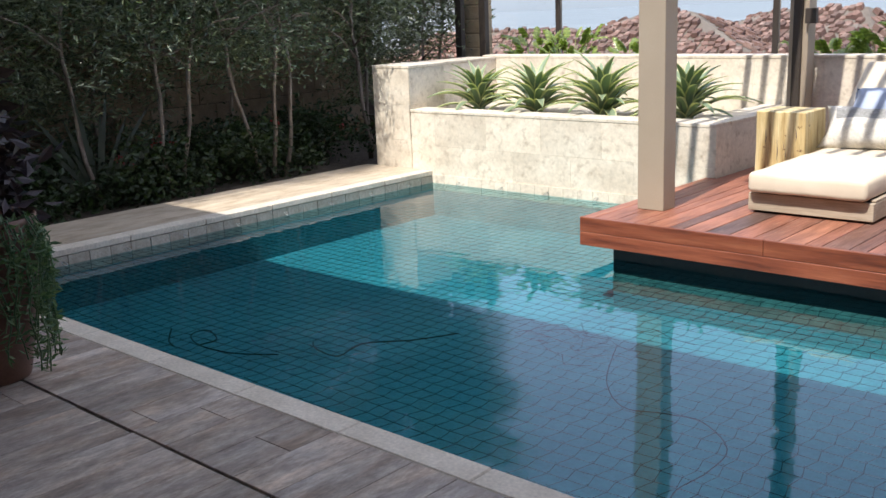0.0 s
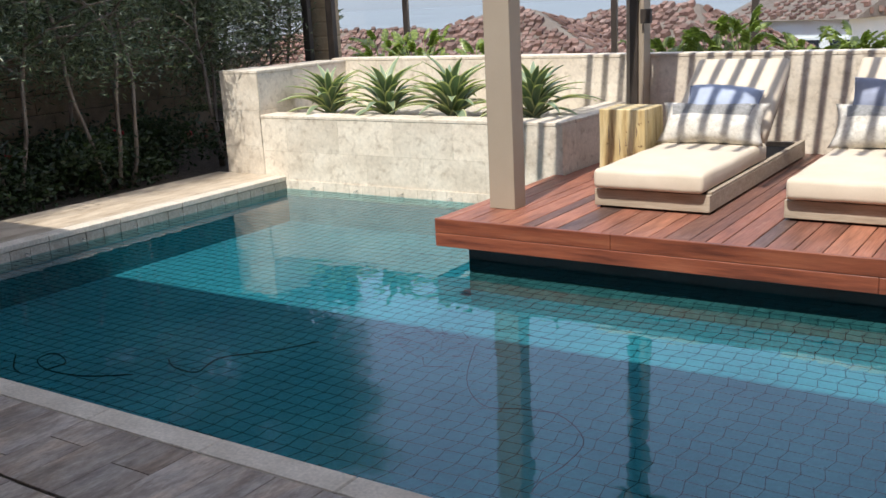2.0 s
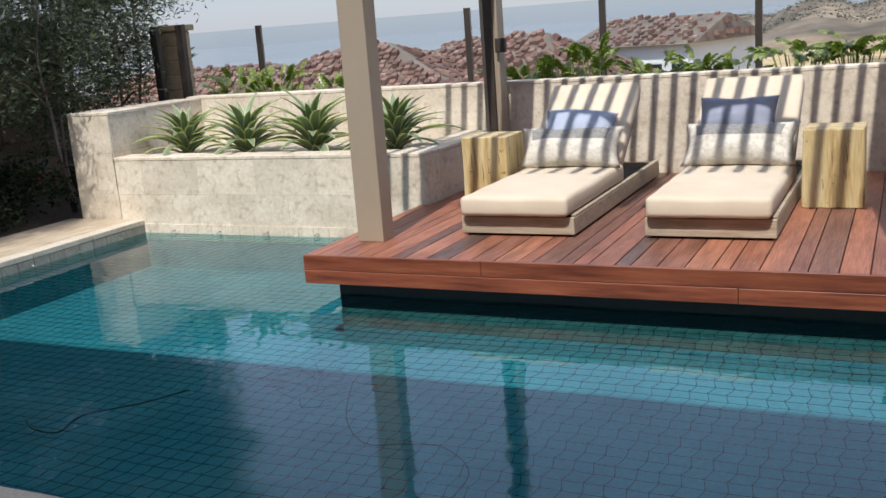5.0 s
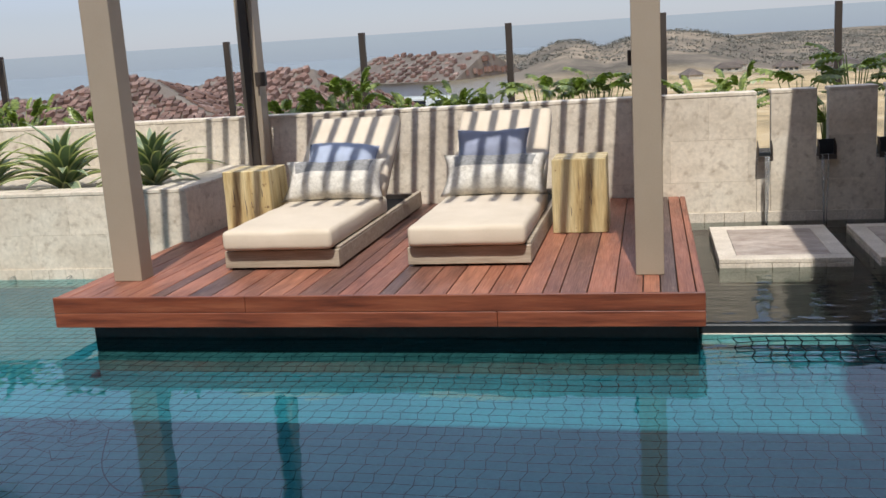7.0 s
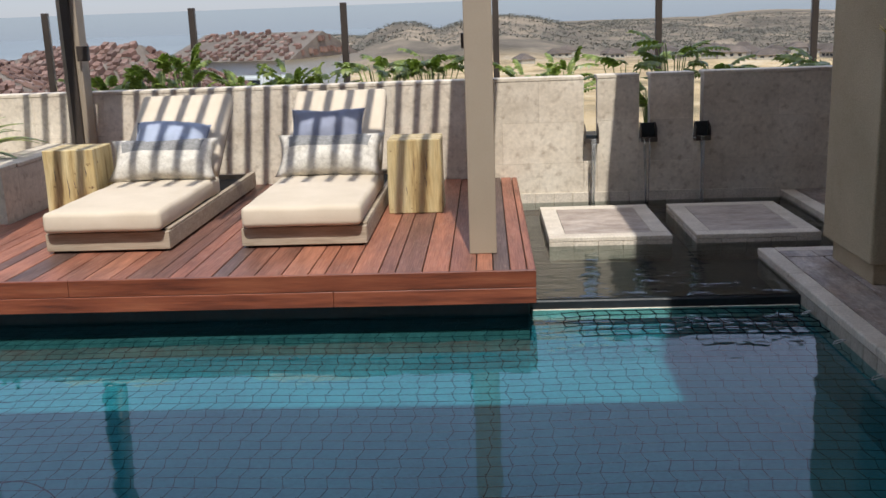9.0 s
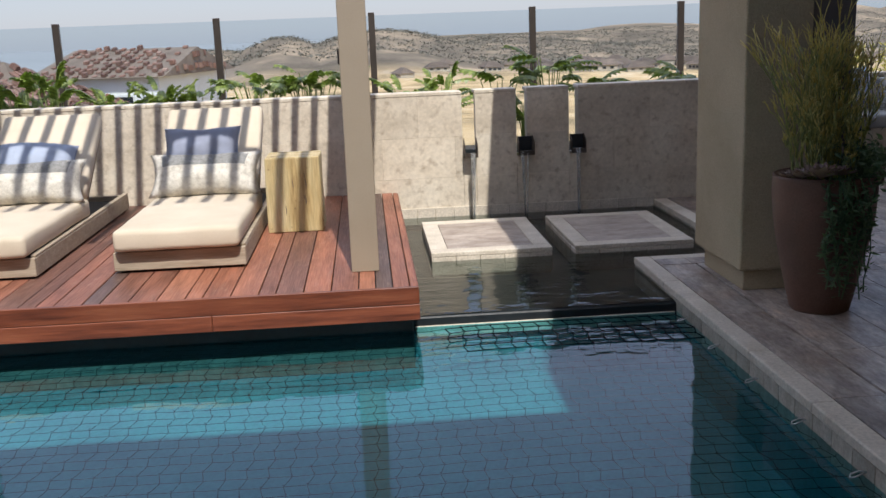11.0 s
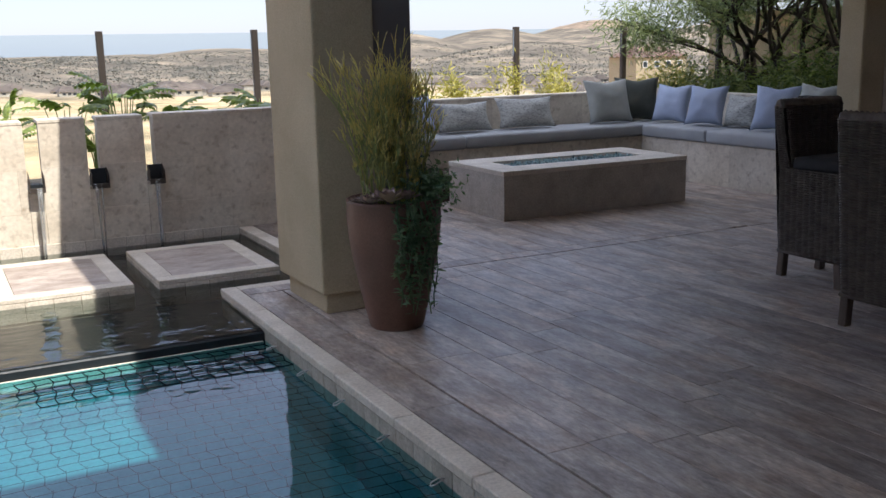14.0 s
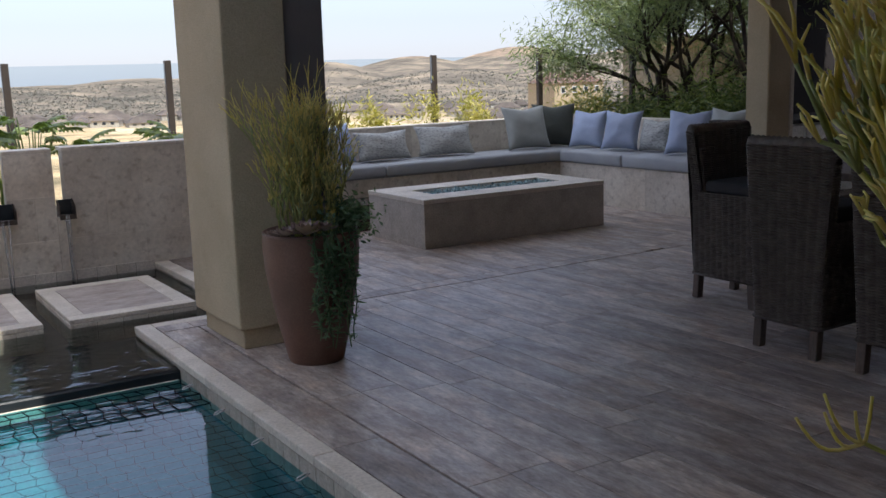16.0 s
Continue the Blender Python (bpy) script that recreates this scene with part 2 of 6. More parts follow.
HOUSING = surface("screen_paint", [(0.3, (0.125, 0.115, 0.112)), (0.7, (0.165, 0.152, 0.148))], 0.5, 0.6, 0.01, 0.1, 0.001, grainy=0.15)
STEEL = surface("steel", [(0.3, (0.45, 0.45, 0.45)), (0.7, (0.6, 0.6, 0.6))], 0.05, 0.35, 0.01, 0.1, 0.001, metal=1.0)
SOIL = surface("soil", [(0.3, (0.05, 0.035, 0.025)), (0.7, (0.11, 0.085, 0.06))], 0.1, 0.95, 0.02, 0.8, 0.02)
GRAVEL = surface("pale_gravel", [(0.3, (0.42, 0.37, 0.30)), (0.7, (0.62, 0.57, 0.48))], 0.03, 0.9, 0.012, 0.8, 0.02)
BLOCK = surface("tan_block", [(0.3, (0.36, 0.26, 0.155)), (0.7, (0.54, 0.42, 0.27))], 0.15, 0.9, 0.015, 0.6, 0.008, 0.2)
# darker copy of the tan block: the hedge's shade is in the colour
SHADED_BLOCK = surface("shaded_block", [(0.3, (0.22, 0.155, 0.095)), (0.7, (0.35, 0.26, 0.17))], 0.15, 0.9, 0.015, 0.6, 0.008, 0.2)
BARK = surface("bark", [(0.3, (0.12, 0.09, 0.066)), (0.7, (0.36, 0.29, 0.23))], (0.05, 0.05, 0.2), 0.9, 0.012, 0.7, 0.008)
DARKBARK = surface("dark_bark", [(0.3, (0.03, 0.022, 0.016)), (0.7, (0.08, 0.06, 0.045))], (0.05, 0.05, 0.2), 0.9, 0.012, 0.7, 0.008)
ROOF_TILE = surface("clay_tile", [(0.3, (0.15, 0.072, 0.052)), (0.5, (0.235, 0.125, 0.092)), (0.75, (0.40, 0.27, 0.215))], 0.7, 0.85, 0.1, 0.2, 0.01, 0, None, 0, 0.45)
ROOF_FELT = surface("roof_felt", [(0.3, (0.15, 0.11, 0.085)), (0.7, (0.24, 0.185, 0.145))], 1.0, 0.9, 0.1)
HOUSE_WALL = surface("house_wall", [(0.3, (0.42, 0.36, 0.28)), (0.7, (0.52, 0.46, 0.37))], 2.0, 0.9, 0.2)
WHITE_PAINT = surface("white_paint", [(0.3, (0.72, 0.72, 0.70)), (0.7, (0.80, 0.80, 0.78))], 0.5, 0.5, 0.02, 0.1, 0.001)
CEILING = surface("ceiling_paint", [(0.3, (0.78, 0.76, 0.72)), (0.7, (0.84, 0.82, 0.78))], 1.0, 0.9, 0.02)
DARK_WALL = surface("dark_panel", [(0.3, (0.024, 0.021, 0.022)), (0.7, (0.036, 0.032, 0.033))], 0.5, 0.8, 0.02, spec=0.2)
FIRE_STONE = surface("honed_limestone", [(0.3, (0.38, 0.335, 0.285)), (0.7, (0.52, 0.47, 0.41))], 0.15, 0.6, 0.015, 0.2, 0.002, 0.05)


def leaf_material(name, dark, light, gloss=0.45, through_light=0.3):
    """Leaf by leaf colour, with some light passing through the blade."""
    m, n, l, p = nodes_of(name)
    g = n.new("ShaderNodeNewGeometry")
    col = ramp(n, l, g.outputs["Random Per Island"], [(0.0, dark), (1.0, light)])
    l.new(col, p.inputs["Base Color"])
    p.inputs["Roughness"].default_value = gloss
    t = n.new("ShaderNodeBsdfTranslucent")
    l.new(mixed(n, l, col, (1.3, 1.5, 0.6), 1.0, 'MULTIPLY'), t.inputs[0])
    mix = n.new("ShaderNodeMixShader")
    mix.inputs[0].default_value = through_light
    l.new(p.outputs[0], mix.inputs[1])
    l.new(t.outputs[0], mix.inputs[2])
    l.new(mix.outputs[0], n["Material Output"].inputs[0])
    return m


HEDGE_LEAF = leaf_material("hedge_leaf", (0.028, 0.045, 0.024), (0.25, 0.285, 0.19), 0.28)
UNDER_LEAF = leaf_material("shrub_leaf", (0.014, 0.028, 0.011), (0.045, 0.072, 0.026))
AGAVE_LEAF = leaf_material("agave_leaf", (0.17, 0.24, 0.16), (0.32, 0.39, 0.26))
AGAVE_EDGE = leaf_material("agave_margin", (0.48, 0.49, 0.29), (0.62, 0.61, 0.39))
STRAP = leaf_material("strap_leaf", (0.035, 0.045, 0.032), (0.075, 0.088, 0.062))
PHILO_LEAF = leaf_material("philodendron_leaf", (0.105, 0.155, 0.035), (0.27, 0.33, 0.085), 0.35)
FIRESTICK = leaf_material("firestick_stem", (0.25, 0.30, 0.13), (0.60, 0.55, 0.21))
FIRESTICK_TIP = leaf_material("firestick_tip", (0.66, 0.53, 0.16), (0.86, 0.73, 0.34))
TRAIL = leaf_material("trailing_succulent", (0.06, 0.125, 0.075), (0.17, 0.25, 0.145))
ROSETTE = leaf_material("rosette_leaf", (0.17, 0.11, 0.125), (0.36, 0.26, 0.28))
PURPLE = leaf_material("purple_leaf", (0.018, 0.012, 0.018), (0.05, 0.03, 0.045))
WILLOW = leaf_material("willow_leaf", (0.085, 0.12, 0.055), (0.27, 0.31, 0.155))
GARDEN_LEAF = leaf_material("garden_leaf", (0.05, 0.085, 0.025), (0.22, 0.25, 0.075))
YELLOW_SHRUB = leaf_material("yellow_shrub_leaf", (0.26, 0.25, 0.065), (0.52, 0.44, 0.13))
RED_FLOWER = leaf_material("red_petal", (0.20, 0.010, 0.02), (0.34, 0.02, 0.035))
SCRUB = leaf_material("scrub", (0.135, 0.122, 0.098), (0.195, 0.172, 0.138), 1.0, 0.0)


def water_material(name, tint, ripple, size, churn=0.0, white=0.0):
    """Clear water: a Fresnel gloss over a tinted see-through surface."""
    m, n, l, p = nodes_of(name)
    n.remove(p)
    b = n.new("ShaderNodeBump")
    b.inputs["Strength"].default_value, b.inputs["Distance"].default_value = 1.0, ripple
    l.new(noise_tex(n, l, size, 2.0, 0.5), b.inputs["Height"])
    if churn:                                               # livelier where the spillway pours in
        g = n.new("ShaderNodeNewGeometry")
        v = n.new("ShaderNodeVectorMath")
        v.operation, v.inputs[1].default_value = 'DISTANCE', (1.0, 5.5, -0.115)
        l.new(g.outputs["Position"], v.inputs[0])
        r = n.new("ShaderNodeMapRange")
        r.inputs[1].default_value, r.inputs[2].default_value, r.inputs[3].default_value, r.inputs[4].default_value = 0.3, 1.5, churn, ripple
        l.new(v.outputs["Value"], r.inputs[0])
        l.new(r.outputs[0], b.inputs["Distance"])
    f = n.new("ShaderNodeFresnel")
    f.inputs["IOR"].default_value = 1.47
    t = n.new("ShaderNodeBsdfTransparent")
    t.inputs[0].default_value = (*tint, 1)
    g = n.new("ShaderNodeBsdfGlossy")
    g.inputs["Roughness"].default_value = 0.015
    mix = n.new("ShaderNodeMixShader")
    l.new(b.outputs[0], f.inputs["Normal"])
    l.new(b.outputs[0], g.inputs["Normal"])
    l.new(f.outputs[0], mix.inputs[0])
    l.new(t.outputs[0], mix.inputs[1])
    l.new(g.outputs[0], mix.inputs[2])
    if white:                                               # broken, aerated water
        d = n.new("ShaderNodeBsdfDiffuse")
        d.inputs[0].default_value = (0.85, 0.87, 0.88, 1)
        foam = n.new("ShaderNodeMixShader")
        foam.inputs[0].default_value = white
        l.new(mix.outputs[0], foam.inputs[1])
        l.new(d.outputs[0], foam.inputs[2])
        mix = foam
    l.new(mix.outputs[0], n["Material Output"].inputs[0])
    return m


POOL_WATER = water_material("pool_water", (0.42, 0.79, 0.85), 0.0019, (0.22, 0.16, 0.2), 0.012)
BASIN_WATER = water_material("basin_water", (0.50, 0.57, 0.55), 0.008, (0.20, 0.10, 0.1))
FALL_WATER = water_material("falling_water", (0.95, 0.97, 0.98), 0.01, (0.01, 0.01, 0.06), 0.0, 0.16)


def glass_material():
    m, n, l, p = nodes_of("fence_glass")
    n.remove(p)
    f = n.new("ShaderNodeFresnel")
    f.inputs["IOR"].default_value = 1.25
    t = n.new("ShaderNodeBsdfTransparent")
    t.inputs[0].default_value = (0.87, 0.915, 0.94, 1)
    g = n.new("ShaderNodeBsdfGlossy")
    g.inputs["Roughness"].default_value = 0.02
    mix = n.new("ShaderNodeMixShader")
    l.new(f.outputs[0], mix.inputs[0])
    l.new(t.outputs[0], mix.inputs[1])
    l.new(g.outputs[0], mix.inputs[2])
    l.new(mix.outputs[0], n["Material Output"].inputs[0])
    return m


GLASS = glass_material()

# ---- mesh makers ----


def mesh_of(name, bm, material):
    me = bpy.data.meshes.new(name)
    bm.to_mesh(me)
    bm.free()
    me.materials.append(material)
    return me


def part(name, bm, material, parent, label=""):
    ob = new(name, mesh_of(name, bm, material) if isinstance(bm, bmesh.types.BMesh) else bm)
    ob.parent = parent
    if label:
        ob["label"] = label
    return ob


def thing(name, at, label, category, group="", kind="", turn=0.0):
    ob = new(name)
    ob.empty_display_size = 0.1
    ob.matrix_basis = pose(*at, 0, 0, turn)
    return tagged(ob, label, category, group, kind)


def box(x0, x1, y0, y1, z0, z1, bevel=0.0, bm=None, segments=1):
    own = bmesh.new()
    bmesh.ops.create_cube(own, size=1.0, matrix=Matrix.Translation(((x0 + x1) / 2, (y0 + y1) / 2, (z0 + z1) / 2)) @ Matrix.Diagonal((abs(x1 - x0), abs(y1 - y0), abs(z1 - z0), 1)))
    if bevel:
        bmesh.ops.bevel(own, geom=own.edges[:], offset=bevel, segments=segments, profile=0.5, affect='EDGES')
    if bm is None:
        return own
    me = bpy.data.meshes.new("joined")
    own.to_mesh(me)
    own.free()
    bm.from_mesh(me)
    bpy.data.meshes.remove(me)
    return bm


def solid(name, x0, x1, y0, y1, z0, z1, material, label, category, bevel=0.004, kind="structure"):
    ob = new(name, mesh_of(name, box(x0, x1, y0, y1, z0, z1, bevel), material))
    return tagged(ob, label, category, "", kind)


def tube(bm, points, radii, sides=6):
    """A tapered tube along points."""
    rings = []
    for i, p in enumerate(points):
        p = Vector(p)
        d = (Vector(points[min(i + 1, len(points) - 1)]) - Vector(points[max(i - 1, 0)])).normalized()
        side = d.orthogonal().normalized() if abs(d.z) > 0.9 else d.cross(Vector((0, 0, 1))).normalized()
        up = d.cross(side).normalized()
        r = radii[i]
        rings.append([bm.verts.new(p + (side * math.cos(a) + up * math.sin(a)) * r) for a in [2 * math.pi * k / sides for k in range(sides)]])
    for a, b in zip(rings, rings[1:]):
        for k in range(sides):
            bm.faces.new((a[k], a[(k + 1) % sides], b[(k + 1) % sides], b[k]))
    bm.faces.new(rings[0][::-1])
    bm.faces.new(rings[-1])
    for f in bm.faces:
        f.smooth = True
    return bm


def lathe(profile, sides=40):
    bm = bmesh.new()
    rings = [[bm.verts.new((r * math.cos(2 * math.pi * k / sides), r * math.sin(2 * math.pi * k / sides), z)) for k in range(sides)] for r, z in profile]
    for a, b in zip(rings, rings[1:]):
        for k in range(sides):
            f = bm.faces.new((a[k], a[(k + 1) % sides], b[(k + 1) % sides], b[k]))
            f.smooth = True
    bm.faces.new(rings[0][::-1])
    return bm


def raw_mesh(name, verts, faces, material, smooth=False):
    me = bpy.data.meshes.new(name)
    me.from_pydata(verts, [], faces)
    me.materials.append(material)
    if smooth:
        me.polygons.foreach_set("use_smooth", [True] * len(me.polygons))
    me.update()
    return me


def leaves_mesh(name, places, size, material, rng, droop=0.3, slim=0.35):
    """Many small folded leaves (two triangles pairs each) at the places given, as one mesh."""
    n = len(places)
    places = np.asarray(places)
    d = rng.normal(size=(n, 3))
    d[:, 2] = d[:, 2] * 0.6 - droop
    d /= np.linalg.norm(d, axis=1)[:, None]
    s = np.cross(d, rng.normal(size=(n, 3)))
    s /= np.linalg.norm(s, axis=1)[:, None]
    up = np.cross(d, s)
    L = size * rng.uniform(0.6, 1.35, n)[:, None]
    w = L * slim * 0.5
    a = places
    b = places + d * L * 0.45 + s * w + up * w * 0.35
    c = places + d * L
    e = places + d * L * 0.45 - s * w + up * w * 0.35
    verts = np.stack([a, b, c, e], 1).reshape(-1, 3)
    base = np.arange(n) * 4
    faces = np.stack([base, base + 1, base + 2, base + 3], 1)
    return raw_mesh(name, verts.tolist(), faces.tolist(), material)


# ---- plan, metres: patio at height 0 ----
NEAR_Y, LEFT_X, RIGHT_X = 2.23, -6.32, 1.675        # pool edges
PLANTER_Y, WALL_Y = 6.71, 8.20                     # front of the planter, front of the back wall
DECK_X0, DECK_X1, DECK_Y, DECK_Z = -3.511, 0.226, 5.022, 0.165
POOL_Z, BASIN_Z, FLOOR_Z = -0.115, -0.06, -0.43
SPILL_Y = 5.24

# ---- terrain beyond the garden: one sheet to the horizon ----


def terrain_height(x, y):
    r = math.hypot(x, y)
    a = math.degrees(math.atan2(x, y))                       # bearing, 0 ahead, to the right positive
    fall = min(1.0, max(0.0, (y - 10.6) / 6.0))
    base = -0.3 - 3.0 * fall - 12.5 * min(1.0, max(0.0, (r - 20) / 300.0))
    z = base
    # dry hill ahead and the ranges to the right: bearing, distance, widths, height of the crest as an angle
    for ba, br, wa, wr, up in ((1, 640, 5, 190, 0.22), (-4.5, 600, 3.2, 150, 0.02), (-8.5, 720, 3, 160, -0.55), (8, 900, 7, 300, -0.35), (16, 1150, 7, 300, 0.0), (26, 1100, 4.0, 200, 0.62), (33, 900, 5.5, 160, 0.05), (42, 1150, 8, 240, 0.45), (31, 2700, 4, 500, 0.85), (37, 2900, 4.5, 600, 1.22), (47, 2600, 9, 700, 1.15), (50, 1500, 14, 500, 0.7), (70, 1500, 20, 500, 1.0)):
        top = br * math.tan(radians(up)) + 1.5
        z = max(z, base + (top - base) * math.exp(-((a - ba) / wa) ** 2 - ((r - br) / wr) ** 2))
    if r > 60:
        z += (noise.fractal(Vector((x / 150.0, y / 150.0, 3.1)), 0.9, 2.1, 6) * 3.0) * min(1.0, r / 500.0) * (1.0 if a > -9 else 0.25)
    return z


def build_terrain():
    radii = [0.0, 4, 7, 9, 10.6, 12, 14, 17, 20, 26, 34, 45, 60, 80, 105, 135, 170, 210, 255, 305, 360, 420, 480, 540, 600, 660, 730, 800, 880, 960, 1050, 1150, 1280, 1450, 1700, 2000, 2400, 2800, 3300, 3900, 4600]
    radii = [r for a, b in zip(radii, radii[1:]) for r in ((a, (a + b) / 2) if a > 200 else (a,))] + [radii[-1]]
    turns = [radians(-50 + 0.35 * k) for k in range(343)] + [radians(70 + 4 * k) for k in range(1, 60)]   # finest across the view
    steps = len(turns)
    verts, faces = [], []
    for r in radii:
        for a in turns:
            x, y = r * math.sin(a), r * math.cos(a)
            h = terrain_height(x, y) if y > 10.6 else -0.75
            verts.append((x, y, min(h, -0.75) if r < 22 else h))
    for i in range(len(radii) - 1):
        for k in range(steps):
            k2 = (k + 1) % steps
            faces.append((i * steps + k, i * steps + k2, (i + 1) * steps + k2, (i + 1) * steps + k))
    m, n, l, p = nodes_of("dry_hillside")
    near = ramp(n, l, noise_tex(n, l, (22, 40, 26), 10, 0.72), [(0.36, (0.14, 0.115, 0.065)), (0.43, (0.32, 0.235, 0.14)), (0.52, (0.56, 0.39, 0.215)), (0.66, (0.64, 0.50, 0.35))])
    scrub = ramp(n, l, noise_tex(n, l, (60, 75, 45), 13, 0.78), [(0.40, (0.135, 0.11, 0.088)), (0.50, (0.215, 0.17, 0.132)), (0.57, (0.31, 0.235, 0.17)), (0.66, (0.44, 0.33, 0.235))])
    g = n.new("ShaderNodeNewGeometry")
    ln = n.new("ShaderNodeVectorMath")
    ln.operation = 'LENGTH'
    l.new(g.outputs["Position"], ln.inputs[0])
    mr = n.new("ShaderNodeMapRange")
    mr.inputs[1].default_value, mr.inputs[2].default_value = 330, 430
    l.new(ln.outputs["Value"], mr.inputs[0])
    col = mixed(n, l, near, scrub, mr.outputs[0])
    sep = n.new("ShaderNodeSeparateXYZ")                    # haze painted in: low ground beyond the hills turns blue-grey with distance
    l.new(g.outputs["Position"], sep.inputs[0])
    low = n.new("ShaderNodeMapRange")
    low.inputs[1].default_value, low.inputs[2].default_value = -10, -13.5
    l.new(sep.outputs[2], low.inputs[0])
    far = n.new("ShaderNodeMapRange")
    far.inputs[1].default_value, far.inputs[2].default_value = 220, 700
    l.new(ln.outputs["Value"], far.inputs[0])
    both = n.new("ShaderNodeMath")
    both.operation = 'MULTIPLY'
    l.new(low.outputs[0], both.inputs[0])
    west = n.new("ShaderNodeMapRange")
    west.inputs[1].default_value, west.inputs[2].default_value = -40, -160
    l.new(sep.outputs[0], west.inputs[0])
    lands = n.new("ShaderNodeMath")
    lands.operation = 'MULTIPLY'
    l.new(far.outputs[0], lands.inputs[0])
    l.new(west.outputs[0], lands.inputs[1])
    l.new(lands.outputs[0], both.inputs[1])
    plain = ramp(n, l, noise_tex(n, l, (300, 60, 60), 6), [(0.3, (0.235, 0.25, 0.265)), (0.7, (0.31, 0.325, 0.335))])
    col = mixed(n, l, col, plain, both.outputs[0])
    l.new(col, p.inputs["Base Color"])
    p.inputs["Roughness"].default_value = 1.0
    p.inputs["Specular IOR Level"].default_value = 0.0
    tagged(new("ground", raw_mesh("ground", verts, faces, m, True)), "dry brown hillsides and a coastal plain tinted blue-grey as haze", "ground", "", "structure")


build_terrain()

# ---- patio floor, pool shell, walls ----
solid("floor_slab_near", -7.22, 12.0, -4.0, NEAR_Y - 0.13, -0.60, -0.012, JOINT, "dark grout bed under the patio planks", "floor", 0)
solid("floor_slab_right", RIGHT_X + 0.10, 12.0, NEAR_Y - 0.13, 6.10, -0.60, -0.012, JOINT, "dark grout bed under the patio planks", "floor", 0)
solid("floor_slab_far", 2.45, 12.0, 6.10, 10.0, -0.60, -0.012, JOINT, "dark grout bed under the patio planks", "floor", 0)
solid("floor_slab_left", -7.22, LEFT_X - 0.02, NEAR_Y - 0.13, PLANTER_Y, -0.60, -0.012, JOINT, "grout bed of the poolside walk", "floor", 0)

pool_floor = solid("pool_floor", LEFT_X - 0.3, RIGHT_X + 0.3, NEAR_Y - 0.3, PLANTER_Y + 0.1, FLOOR_Z - 0.1, FLOOR_Z, POOL_PLASTER, "blue-green plastered pool floor under water", "pool", 0)
for nm, b in (("pool_wall_near", (LEFT_X, RIGHT_X, NEAR_Y - 0.12, NEAR_Y + 0.004, FLOOR_Z, -0.178)), ("pool_wall_left", (LEFT_X - 0.12, LEFT_X + 0.004, NEAR_Y, PLANTER_Y, FLOOR_Z, -0.178)),
              ("pool_wall_right", (RIGHT_X - 0.004, RIGHT_X + 0.1, NEAR_Y, SPILL_Y, FLOOR_Z, -0.178)), ("pool_wall_far", (LEFT_X, DECK_X0 + 0.3, PLANTER_Y - 0.004, PLANTER_Y + 0.05, FLOOR_Z, -0.158))):
    solid(nm, *b, POOL_PLASTER, "blue-green plastered pool wall", "pool", 0)
solid("pool_wall_spill", DECK_X1 - 0.1, RIGHT_X + 0.05, SPILL_Y + 0.004, SPILL_Y + 0.10, FLOOR_Z, POOL_Z - 0.031, POOL_PLASTER, "blue-green plastered pool wall under the spillway", "pool", 0)
solid("spill_wall", DECK_X1 - 0.1, RIGHT_X + 0.05, SPILL_Y, SPILL_Y + 0.10, POOL_Z - 0.03, BASIN_Z - 0.006, BLACK_TILE, "dark tiled spillway edge with water running over", "spillway", 0.008)
solid("spill_ledge", DECK_X1 - 0.02, RIGHT_X - 0.006, SPILL_Y - 0.022, SPILL_Y - 0.003, POOL_Z - 0.06, POOL_Z + 0.002, COPING, "pale stone ledge at the foot of the spillway", "spillway", 0.004)
solid("basin_floor", DECK_X1 - 0.1, 2.45, SPILL_Y + 0.10, WALL_Y + 0.05, -0.35, -0.18, PEBBLE, "dark pebbled basin floor under shallow water", "basin", 0)


def water_sheet(name, outline, z, material, label, category):
    bm = bmesh.new()
    bm.faces.new([bm.verts.new((x, y, z)) for x, y in outline])
    bmesh.ops.triangulate(bm, faces=bm.faces[:])
    return tagged(new(name, mesh_of(name, bm, material)), label, category, "", "structure")


water_sheet("water_pool", [(LEFT_X - 0.01, NEAR_Y - 0.01), (RIGHT_X + 0.01, NEAR_Y - 0.01), (RIGHT_X + 0.01, SPILL_Y + 0.01), (DECK_X1 - 0.05, SPILL_Y + 0.01), (DECK_X1 - 0.05, 5.3), (-3.3, 5.3), (-3.3, PLANTER_Y + 0.01), (LEFT_X - 0.01, PLANTER_Y + 0.01)],
            POOL_Z, POOL_WATER, "still teal pool water reflecting posts and sky", "water")
water_sheet("water_basin", [(DECK_X1 - 0.05, SPILL_Y + 0.02), (RIGHT_X + 0.01, SPILL_Y + 0.02), (RIGHT_X + 0.01, 6.11), (2.43, 6.11), (2.43, WALL_Y + 0.01), (DECK_X1 - 0.05, WALL_Y + 0.01)],
            BASIN_Z, BASIN_WATER, "shallow rippling water in the stepping stone basin", "water")

# coping along the pool: slabs with a tile row below


